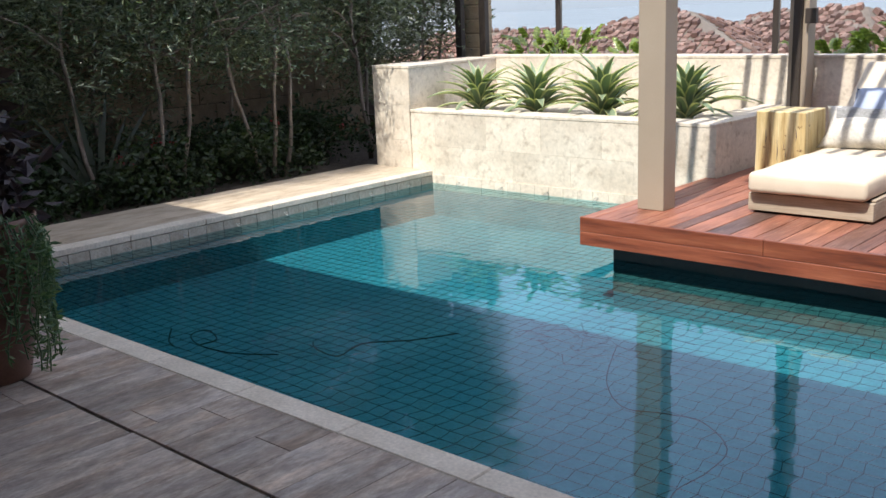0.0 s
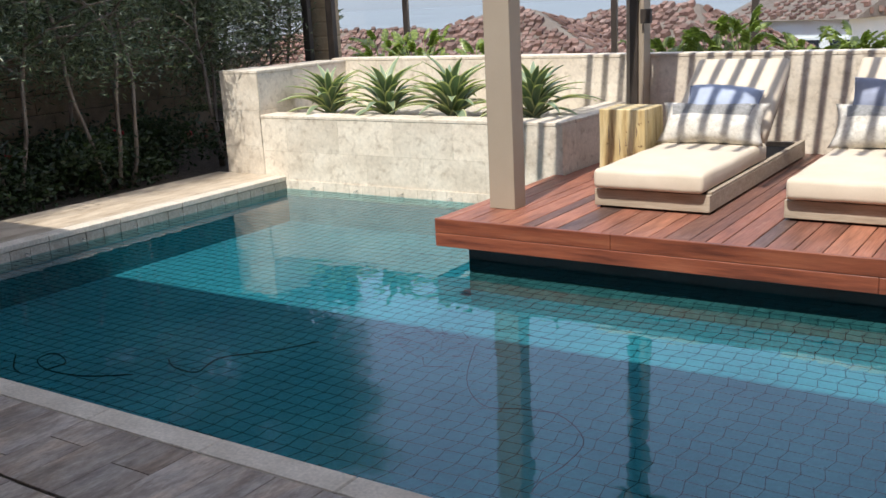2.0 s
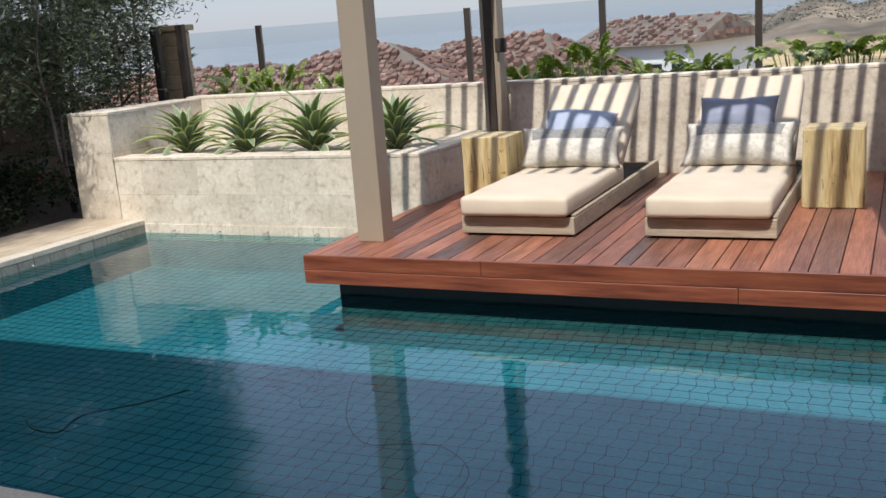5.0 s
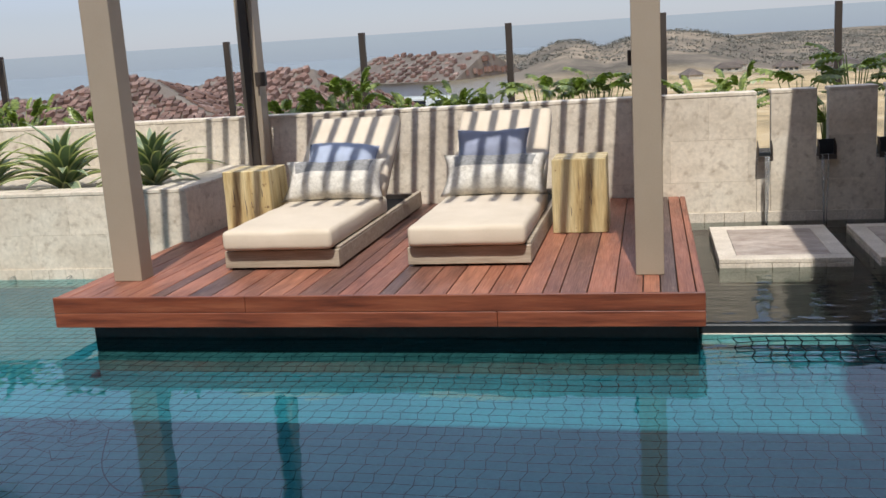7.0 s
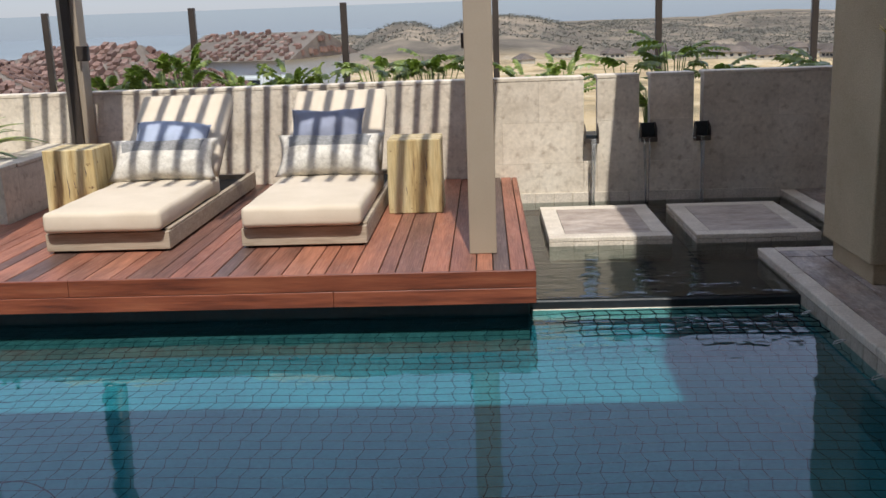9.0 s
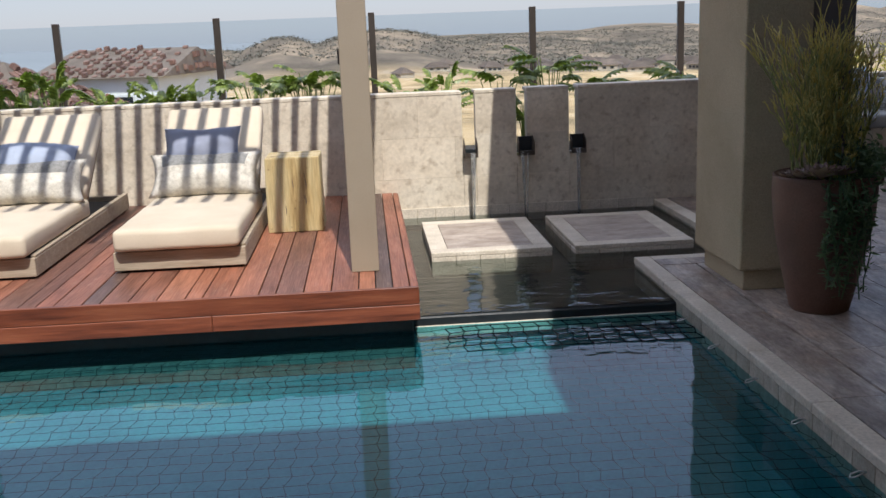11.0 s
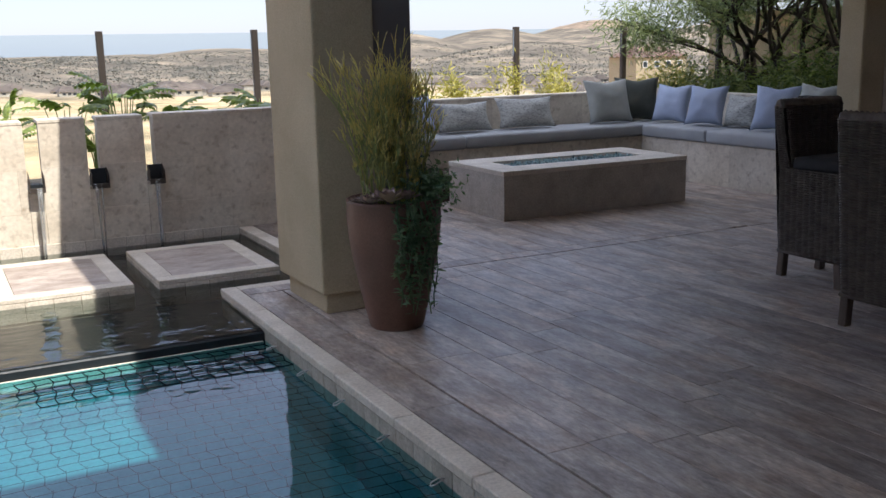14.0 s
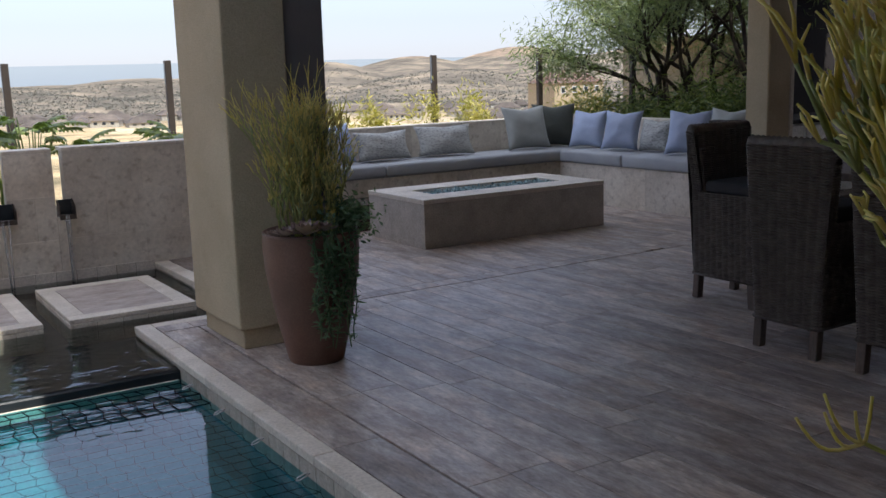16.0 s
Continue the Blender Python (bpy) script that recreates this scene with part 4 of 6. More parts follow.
# ---- fire pit, bench ----
fire = thing("fire_pit", (4.431, 7.141, 0), "long low limestone fire pit with glass pebbles in its trough", "fire pit")
FW, FD, FH = 2.018, 0.98, 0.428
for nm, b in (("front_panel", (0, FW, 0, 0.04, 0, FH - 0.041)), ("rear_panel", (0, FW, FD - 0.04, FD, 0, FH - 0.041)), ("side_panel", (0, 0.04, 0.041, FD - 0.041, 0, FH - 0.041)), ("side_panel", (FW - 0.04, FW, 0.041, FD - 0.041, 0, FH - 0.041))):
    part(nm, box(*b, 0.003), FIRE_STONE, fire)
for b in ((-0.004, FW + 0.004, -0.004, 0.30), (-0.004, FW + 0.004, FD - 0.30, FD + 0.004), (-0.004, 0.28, 0.301, FD - 0.301), (FW - 0.28, FW + 0.004, 0.301, FD - 0.301)):
    part("top_slab", box(*b, FH - 0.04, FH, 0.004), COPING, fire, "pale honed top slab")
part("trough", box(0.25, FW - 0.25, 0.27, FD - 0.27, FH - 0.10, FH - 0.05, 0), DARK_WALL, fire)
rngn = np.random.default_rng(4)
pv, pf = [], []
for i in range(900):
    c = np.array([rngn.uniform(0.3, FW - 0.3), rngn.uniform(0.32, FD - 0.32), FH - 0.035 + rngn.uniform(-0.01, 0.02)])
    r = rngn.uniform(0.010, 0.020)
    o = len(pv)
    for d in ((1, 0, 0), (-1, 0, 0), (0, 1, 0), (0, -1, 0), (0, 0, 1), (0, 0, -1)):
        pv.append(tuple(c + np.array(d) * r * rngn.uniform(0.7, 1.2)))
    pf += [(o + a, o + b, o + c2) for a, b, c2 in ((0, 2, 4), (2, 1, 4), (1, 3, 4), (3, 0, 4), (2, 0, 5), (1, 2, 5), (3, 1, 5), (0, 3, 5))]
GLASS_BIT = surface("fire_glass", [(0.3, (0.08, 0.22, 0.25)), (0.7, (0.62, 0.76, 0.75))], 0.03, 0.12, 0.01, 0.1, 0.001, 0, None, 0, 0.5)
part("fire_glass", raw_mesh("fire_glass", pv, pf, GLASS_BIT), GLASS_BIT, fire, "pale aqua glass pebbles")["kind"] = "stuff"

BX, BY = 7.326, 8.886
stone_wall("bench_base_back", 2.9, BX + 0.7, BY + 0.03, BY + 0.62, 0, 0.462, "travertine clad built-in bench", ("front",), (0.61, 0.43), False)
stone_wall("bench_base_right", BX + 0.03, BX + 0.7, 5.0 + 1.3, BY + 0.028, 0, 0.462, "travertine clad built-in bench", ("left",), (0.61, 0.43), False)
stone_wall("wall_bench_back", 3.6, BX + 0.95, BY + 0.625, BY + 0.82, 0, 0.915, "travertine clad bench back", ("front",), (0.61, 0.45))
stone_wall("wall_bench_right", BX + 0.705, BX + 0.90, 6.3, BY + 0.62, 0, 0.905, "travertine clad bench back", ("left",), (0.61, 0.45))
for x0, x1 in ((2.95, 5.06), (5.065, BX + 0.60)):
    c = thing("seat_cushion", (0, 0, 0), "long grey canvas bench cushion", "cushion", "bench cushions")
    part("pad", rounded_box(x0, x1, BY, BY + 0.60, 0.434, 0.565, 0.03, 0.012, 3, 5), SEAT_GREY, c)
for y0, y1 in ((7.86, BY - 0.004), (6.84, 7.855), (6.32, 6.835)):
    c = thing("seat_cushion", (0, 0, 0), "long grey canvas bench cushion", "cushion", "bench cushions")
    part("pad", rounded_box(BX, BX + 0.66, y0, y1, 0.434, 0.565, 0.03, 0.012, 3, 5), SEAT_GREY, c)

# ---- fence ----
FENCE_Y = 10.2
fence_x = [-8.75, -7.32, -5.93, -4.53, -3.0, -1.44, 0.10, 1.735, 3.28, 4.88, 6.49, 8.09, 9.7, 11.3]
fence = thing("fence", (0, 0, 0), "frameless glass fence with dark bronze posts", "fence")
for i, fx in enumerate(fence_x):
    part("post", box(fx - 0.032, fx + 0.032, FENCE_Y - 0.03, FENCE_Y + 0.03, -0.8, 1.685, 0.004), BRONZE, fence)
    if i + 1 < len(fence_x):
        g = part("pane", box(fx + 0.036, fence_x[i + 1] - 0.036, FENCE_Y - 0.005, FENCE_Y + 0.005, -0.1, 1.655, 0), GLASS, fence, "clear glass pane")
        g.visible_shadow = False
solid("planting_bed", -9.5, 12.0, WALL_Y + 0.19, FENCE_Y + 0.5, -0.9, 0.25, SOIL, "planted soil strip behind the wall", "soil", 0)
solid("hedge_bed", -9.5, -7.215, -3.0, WALL_Y + 0.3, -0.6, -0.03, SOIL, "bare dark soil of the hedge bed", "soil", 0)
solid("wall_boundary", -9.2, -9.0, -4.0, 8.6, -0.6, 1.9, SOIL, "brown block boundary wall behind the hedge, darkened for shade", "wall", 0)
blk = mesh_of("block", box(0, 0.03, 0, 0.394, 0, 0.194, 0.006), SHADED_BLOCK)
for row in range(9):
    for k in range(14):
        part("block", blk, SHADED_BLOCK, bpy.data.objects["wall_boundary"]).location = (-9.0, 3.0 + k * 0.4 - (0.2 if row % 2 else 0), 0.0 + row * 0.2)



# ---- slot spouts and falling water ----
for i, (a, b) in enumerate(((0.79, 0.90), (1.245, 1.335), (1.69, 1.77))):
    sp = thing("water_spout", (a, WALL_Y, 0.44), "dark metal water spout set in a wall slot", "spout", "water spouts")
    w = b - a
    wide = w + (0.005 if i == 0 else 0.045)
    part("tray", box(0.002, wide, -0.10, -0.003, 0.021, 0.030, 0.001), BRONZE, sp)
    part("channel", box(0.006, w - 0.006, -0.002, 0.19, 0.021, 0.032, 0.001), BRONZE, sp)
    for x0 in (0.002, wide - 0.008):
        bm = box(x0, x0 + 0.008, -0.10, -0.003, 0.031, 0.155, 0.001)
        for v in bm.verts:
            if v.co.z > 0.1 and v.co.y < -0.05:
                v.co.z -= 0.05
        part("cheek", bm, BRONZE, sp)
    part("back_plate", box(0.012, wide - 0.010, -0.012, -0.003, 0.031, 0.15 if i else 0.06, 0.001), BLACK_TILE, sp)
    part("lip", box(0.002, wide, -0.108, -0.101, 0.0, 0.040, 0.001), BRONZE, sp)
    fall = bmesh.new()
    cx = w / 2
    rr = random.Random(i)
    for k in range(3):
        ox = rr.uniform(-0.03, 0.03)
        pts = [(cx + ox * (1 - 0.6 * q), -0.105 - 0.05 * q ** 0.5 + rr.uniform(-0.003, 0.003), 0.04 - 0.54 * q) for q in [j / 7 for j in range(8)]]
        tube(fall, pts, [0.006 * (1 - 0.5 * j / 7) + rr.uniform(0, 0.004) for j in range(8)], 6)
    part("water_stream", fall, FALL_WATER, sp, "thin clear stream of falling water")

# ---- pool safety net ----


def net_lines(x0, x1, y0, y1, cell, seed):
    rng = np.random.default_rng(seed)
    nx, ny = round((x1 - x0) / cell), round((y1 - y0) / cell)
    P = np.zeros((nx + 1, ny + 1, 3))
    for i in range(nx + 1):
        for j in range(ny + 1):
            k = 0.009 * (1 if j % 2 else -1)
            P[i, j] = (x0 + (x1 - x0) * i / nx + k + rng.normal(0, 0.002) + 0.015 * math.sin(j * 0.3 + i * 0.11), y0 + (y1 - y0) * j / ny + rng.normal(0, 0.002) + 0.015 * math.sin(i * 0.23), POOL_Z - 0.007 + 0.016 * min(1.0, max(0.0, (y0 + (y1 - y0) * j / ny - 4.5) / 0.4)) * min(1.0, max(0.0, (x0 + (x1 - x0) * i / nx - 0.2) / 0.3)))
    verts, faces = [], []

    def seg(a, b, r):
        d = b - a
        L = np.linalg.norm(d)
        s = np.array((-d[1], d[0], 0)) / L * r
        u = np.array((0, 0, r))
        o = len(verts)
        for e in (a, b):
            verts.extend([tuple(e + s - u * 0.5), tuple(e - s - u * 0.5), tuple(e + u)])
        faces.extend([(o, o + 1, o + 4, o + 3), (o + 1, o + 2, o + 5, o + 4), (o + 2, o, o + 3, o + 5)])

    for i in range(nx + 1):
        for j in range(ny + 1):
            if i < nx:
                seg(P[i, j], P[i + 1, j], 0.0013 if P[i, j][2] < POOL_Z else 0.0030)
            if j < ny:
                seg(P[i, j], P[i, j + 1], 0.0013 if P[i, j][2] < POOL_Z else 0.0030)
            c = P[i, j] + np.array((0, 0, 0.006))
            o = len(verts)
            r = 0.0032
            verts.extend([(c[0] + r, c[1], c[2]), (c[0] - r, c[1], c[2]), (c[0], c[1] + r, c[2]), (c[0], c[1] - r, c[2]), (c[0], c[1], c[2] + r), (c[0], c[1], c[2] - r * 0.5)])
            faces.extend([(o + a, o + b, o + d) for a, b, d in ((0, 2, 4), (2, 1, 4), (1, 3, 4), (3, 0, 4), (2, 0, 5), (1, 2, 5), (3, 1, 5), (0, 3, 5))])
    return verts, faces


net = thing("safety_net", (0, 0, 0), "black knotted safety net stretched over the pool water", "pool net")
for (x0, x1, y0, y1), sd in (((LEFT_X + 0.03, RIGHT_X - 0.03, NEAR_Y + 0.03, DECK_Y + 0.12), 1), ((LEFT_X + 0.03, DECK_X0 + 0.12, DECK_Y + 0.12, PLANTER_Y - 0.03), 2)):
    v, f = net_lines(x0, x1, y0, y1, 0.08, sd)
    part("mesh_panel", raw_mesh("mesh_panel", v, f, NET_CORD), NET_CORD, net)["kind"] = "stuff"


def hook_mesh():
    bm = bmesh.new()
    pts = [(0.0, 0, 0.0), (0.018, 0.012, 0.004), (0.05, 0.014, 0.0), (0.062, 0.0, -0.004), (0.05, -0.014, 0.0), (0.018, -0.012, 0.004), (0.0, 0, 0.0)]
    tube(bm, pts, [0.003] * len(pts), 5)
    return mesh_of("net_hook", bm, STEEL)


hk = hook_mesh()
for x, y, turn in [(RIGHT_X - 0.004, 2.6 + 0.48 * k, 180) for k in range(6)] + [(LEFT_X + 0.004, 2.5 + 0.48 * k, 0) for k in range(9)] + [(LEFT_X + 0.35 + 0.5 * k, PLANTER_Y - 0.014, -90) for k in range(5)] + [(-5.9 + 0.5 * k, NEAR_Y + 0.006, 90) for k in range(15)]:
    h = part("hook", hk, STEEL, net, "steel hook")
    h.matrix_basis = pose(x, y, POOL_Z + 0.03, 0, 12, turn)
cord = bmesh.new()


def slack(pts):
    """Points of a loose cord, rounded off between the turns given."""
    pts = [Vector((x, y, POOL_Z - 0.012)) for x, y in pts]
    out = []
    for i in range(len(pts) - 1):
        a, b, c, d = pts[max(i - 1, 0)], pts[i], pts[i + 1], pts[min(i + 2, len(pts) - 1)]
        for q in range(5):
            t = q / 5
            out.append(tuple(0.5 * (2 * b + (c - a) * t + (2 * a - 5 * b + 4 * c - d) * t * t + (3 * b - 3 * c + d - a) * t ** 3)))
    return out + [tuple(pts[-1])]


for turns, thick in (([(-4.52, 2.66), (-4.36, 2.54), (-4.25, 2.50)], 0.004), ([(-4.17, 2.60), (-4.17, 2.70), (-4.34, 2.76), (-4.34, 2.66), (-4.16, 2.59), (-3.92, 2.62), (-3.72, 2.74)], 0.0035),
                     ([(-3.72, 2.96), (-3.62, 2.90), (-3.46, 2.90), (-3.50, 3.09), (-3.33, 3.28), (-3.21, 3.49)], 0.0035), ([(-2.46, 3.78), (-2.26, 3.38), (-2.05, 3.17), (-1.88, 3.21), (-1.72, 3.22), (-1.54, 3.06), (-1.51, 2.86), (-1.53, 2.69), (-1.52, 2.61)], 0.0025)):
    line = slack(turns)
    tube(cord, line, [thick] * len(line), 5)
twine = random.Random(61)
for q in range(9):                                         # a tangle of thin twine
    at, turns = Vector((-3.10 + 0.06 * q, 3.70 + twine.uniform(-0.05, 0.3))), []
    for k in range(8):
        turns.append(tuple(at))
        at = at + Vector((twine.uniform(-0.04, 0.14), twine.uniform(-0.10, 0.10)))
    line = slack(turns)
    tube(cord, line, [0.0017] * len(line), 4)
part("cord", cord, NET_CORD, net, "loose black cord lying on the net")

# ---- agaves ----


def agave_leaf_mesh(L, w):
    """A sword leaf along +y, arched and troughed, with pale margins on both faces."""
    verts, faces, mats = [], [], []
    n = 9
    for i in range(n + 1):
        t = i / n
        half = max(w * (0.58 + 0.85 * t - 1.43 * t ** 3.0), 0.001)
        y, z = L * t, 0.16 * L * math.sin(t * 2.6) - 0.22 * L * t * t
        dip = 0.30 * half
        for x, dz in ((-half, dip), (-half * 0.74, dip * 0.6), (0, 0), (half * 0.74, dip * 0.6), (half, dip)):
            verts.append((x, y, z + dz))
        for x, dz in ((-half, dip - 0.003), (-half * 0.74, dip * 0.6 - 0.005), (0, -0.010 * (1 - t)), (half * 0.74, dip * 0.6 - 0.005), (half, dip - 0.003)):
            verts.append((x, y, z + dz))
    for i in range(n):
        a, b = i * 10, (i + 1) * 10
        for k in range(4):
            faces.append((a + k, a + k + 1, b + k + 1, b + k))
            faces.append((a + 5 + k + 1, a + 5 + k, b + 5 + k, b + 5 + k + 1))
            mats += [1 if k in (0, 3) else 0] * 2
    me = raw_mesh("leaf", verts, faces, AGAVE_LEAF)
    me.materials.append(AGAVE_EDGE)
    me.polygons.foreach_set("material_index", mats)
    return me


AG = [agave_leaf_mesh(0.45, 0.038), agave_leaf_mesh(0.42, 0.040), agave_leaf_mesh(0.37, 0.036)]
for k, (ax, ay, sc) in enumerate(((-6.20, 7.28, 1.22), (-5.51, 7.28, 1.33), (-4.80, 7.28, 1.40), (-4.00, 7.30, 1.28))):
    ag = thing("agave", (ax, ay, 0.495), "variegated green agave with pale leaf margins in the planter", "agave", "agaves in the planter", "", k * 40)
    rr = random.Random(k)
    for j in range(46):
        ring = j / 46
        lf = part("leaf", AG[j % 3], AGAVE_LEAF, ag)
        lf.matrix_basis = pose(0, 0, 0.02 + 0.08 * ring, 8 + 62 * ring + rr.uniform(-8, 8), 0, j * 137.5 + rr.uniform(-8, 8)) @ Matrix.Translation((0, 0.02, 0)) @ Matrix.Scale(sc * rr.uniform(0.85, 1.12) * (1.0 - 0.22 * ring), 4)
    part("core", lathe([(0.05, 0), (0.06, 0.04), (0.03, 0.10), (0.004, 0.16)], 10), AGAVE_LEAF, ag)

# ---- philodendrons behind the wall ----


def philo_leaf_mesh(seed):
    """A deeply lobed blade along +y."""
    rr = random.Random(seed)
    verts, faces = [(0, 0, 0)], []
    mid = [(0, 0.05 + 0.30 * i / 8, 0.05 * math.sin(i / 8 * 2.6)) for i in range(9)]
    for p in mid:
        verts.append(p)
    for s in (1, -1):
        for i in range(1, 8):
            t = i / 8
            L = 0.15 * math.sin(0.45 + t * 2.35) * rr.uniform(0.85, 1.1)
            a = radians(100 - 75 * t)
            tip = (s * math.sin(a) * L, mid[i][1] + math.cos(a) * L, mid[i][2] - L * 0.35 + rr.uniform(-0.01, 0.01))
            wid = 0.033
            m1 = (s * math.sin(a) * L * 0.6 + 0, mid[i][1] + math.cos(a) * L * 0.6 + wid, mid[i][2] - 0.01)
            m2 = (s * math.sin(a) * L * 0.6, mid[i][1] + math.cos(a) * L * 0.6 - wid, mid[i][2] - 0.018)
            o = len(verts)
            verts.extend([m1, tip, m2])
            faces.append((i, i + 2 if i < 8 else i + 1, o, o + 2) if s > 0 else (i, o + 2, o, min(i + 2, 9)))
            faces.append((o + 2, o, o + 1) if s > 0 else (o + 2, o + 1, o))
    o = len(verts)
    verts.extend([(0.03, 0.36, 0.0), (0, 0.43, -0.03), (-0.03, 0.36, 0.0)])
    faces.append((9, o, o + 1, o + 2))
    return raw_mesh("leaf", verts, faces, PHILO_LEAF)


PH = [philo_leaf_mesh(i) for i in range(3)]
for k, (px, py, top, n, spread) in enumerate(((-6.95, 9.2, 1.14, 34, 0.30), (-6.45, 9.2, 1.12, 30, 0.30), (-5.75, 9.3, 1.04, 16, 0.22), (-3.55, 9.2, 1.03, 30, 0.26), (-3.10, 9.2, 1.15, 32, 0.24), (-2.80, 9.2, 1.22, 20, 0.16), (-2.25, 9.2, 1.00, 26, 0.28), (-1.85, 9.3, 1.08, 26, 0.24), (-1.5, 9.2, 0.98, 14, 0.2),
                                              (-0.95, 9.1, 1.14, 20, 0.28), (-0.50, 9.1, 1.16, 20, 0.28), (0.38, 9.1, 1.02, 24, 0.25), (0.70, 9.3, 1.06, 12, 0.16), (1.74, 9.35, 1.22, 18, 0.24), (1.30, 9.5, 1.06, 10, 0.30), (1.40, 8.75, 0.86, 12, 0.07), (2.12, 9.2, 1.00, 12, 0.18), (2.55, 9.2, 1.00, 12, 0.22), (3.1, 9.2, 1.04, 16, 0.3))):
    ph = thing("philodendron", (px, py, 0.25), "green split-leaf philodendron growing behind the wall", "plant", "philodendrons")
    rr = random.Random(50 + k)
    open_habit = (-1.2 < px < -0.2 or px > 0.8) and py > 8.9                # older plants: fewer, larger leaves on long stalks
    for j in range(n):
        stems = bmesh.new()
        a = j * 2.4 + rr.uniform(-0.4, 0.4)
        h = (top - 0.25) * (rr.uniform(0.80, 1.0) if open_habit else rr.uniform(0.62, 0.98))
        r = spread * rr.uniform(0.25, 1.0)
        tip = Vector((r * math.cos(a), r * math.sin(a) * 0.8, h))
        tube(stems, [(0, 0, 0), tuple(tip * 0.5 + Vector((0, 0, 0.06))), tuple(tip)], [0.008, 0.006, 0.004], 5)
        part("stem", stems, PHILO_LEAF, ph)
        lf = part("leaf", PH[j % 3], PHILO_LEAF, ph)
        lift = rr.uniform(-25, 20) if open_habit else rr.uniform(5, 60)
        size = rr.uniform(0.60, 0.85) if open_habit else rr.uniform(0.42, 0.62)
        lf.matrix_basis = Matrix.Translation(tip) @ pose(0, 0, 0, lift, rr.uniform(-25, 25), math.degrees(a) - 90 + rr.uniform(-30, 30)) @ Matrix.Diagonal((size * 0.72, size, size, 1))

# ---- hedge trees ----


def hedge_tree(x, y, height, seed, crown_from, radius, leaf_n, lean, lean_y=0.0):
    rng = np.random.default_rng(seed)
    rr = random.Random(seed)
    tr = thing("hedge_tree", (x, y, -0.03), "tall dark evergreen hedge tree with pale bare trunk", "tree", "hedge trees")
    bm = bmesh.new()
    pts = [(lean * t + 0.07 * (math.sin(t * 9 + seed) - math.sin(seed)), 0.06 * (math.sin(t * 8 + seed * 2) - math.sin(seed * 2)) + 0.02 * math.sin(t * 29 + seed) + lean_y * t, height * 0.85 * t) for t in [i / 20 for i in range(21)]]
    tube(bm, pts, [(0.030 if i == 0 else 0.021) * (1 - 0.6 * i / 20) for i in range(21)], 8)
    limbs = []
    for j in range(16):
        t = rr.uniform(0.22, 0.95)
        k = min(int(t * 20), 19)
        p = Vector(pts[k]).lerp(Vector(pts[k + 1]), t * 20 - k)
        a = rr.uniform(0, 6.283)
        L = radius * rr.uniform(0.5, 1.1)
        e = p + Vector((math.cos(a) * L, math.sin(a) * L, L * rr.uniform(0.1, 0.7)))
        tube(bm, [tuple(p), tuple(p.lerp(e, 0.5) + Vector((0, 0, 0.05))), tuple(e)], [0.014, 0.009, 0.004], 5)
        limbs.append((p, e))
    part("trunk", bm, BARK, tr)
    cl = []
    for j in range(130):
        t = crown_from + (1.05 - crown_from) * rng.random() ** 0.8
        a, r = rng.random() * 6.283, radius * math.sqrt(rng.random()) * (1.15 if t > 0.4 else 0.75)
        cl.append((lean * t + r * math.cos(a), lean_y * t + r * math.sin(a), height * t))
    cl = np.array(cl)
    pick = rng.integers(0, len(cl), leaf_n)
    pl = cl[pick] + rng.normal(0, 0.14, (leaf_n, 3))
    pl[:, 2] = np.maximum(pl[:, 2], 0.5)
    part("crown", leaves_mesh("crown", pl, 0.068, HEDGE_LEAF, rng, 0.1, 0.22), HEDGE_LEAF, tr)["kind"] = "stuff"
    return tr


HEDGE = ((-7.75, 2.2, 4.77, 0.13, 0.75, 13000, 0.08, 0.08), (-7.85, 3.2, 4.93, 0.18, 0.75, 13000, -0.15, 0.0), (-7.6, 4.0, 4.85, 0.26, 0.72, 12000, 0.08, -0.16), (-7.55, 4.66, 5.0, 0.27, 0.66, 9000, -0.08, -0.19), (-7.6, 4.82, 4.77, 0.28, 0.66, 8000, 0.04, 0.71),
         (-7.6, 5.72, 4.93, 0.26, 0.66, 8000, 0.04, -1.15), (-7.55, 5.8, 5.08, 0.27, 0.7, 9000, -0.07, -0.22), (-7.58, 5.95, 4.85, 0.28, 0.66, 9000, -0.08, 0.43), (-7.6, 7.12, 5.08, 0.27, 0.62, 10000, 0.0, 0.22), (-8.05, 7.6, 4.77, 0.25, 0.62, 18000, 0.0, 0.08), (-8.1, 8.8, 4.2, 0.62, 0.62, 15000, 0.0, 0.2), (-8.0, 8.35, 3.3, 0.36, 0.46, 13000, 0.0, 0.15),
         (-8.4, 1.2, 4.77, 0.03, 0.9, 20000, 0.0, 0.0), (-8.3, 3.7, 4.93, 0.08, 0.85, 21000, 0.0, 0.0), (-8.35, 5.2, 4.93, 0.26, 0.85, 17000, 0.0, 0.0), (-8.4, 6.6, 4.93, 0.29, 0.85, 17000, 0.0, 0.0), (-8.3, 8.0, 4.31, 0.11, 0.55, 12000, 0.0, 0.0), (-8.4, 2.5, 4.77, 0.03, 0.85, 20000, 0.0, 0.0), (-8.45, 4.5, 4.77, 0.1, 0.85, 19000, 0.0, 0.0), (-8.45, 5.9, 4.77, 0.25, 0.85, 15000, 0.0, 0.0))
for k, (hx, hy, hh, cf, rad, n, lean, lean_y) in enumerate(HEDGE):
    hedge_tree(hx, hy, hh, 100 + k, cf * 0.8, rad, int(n * 1.45), lean, lean_y)

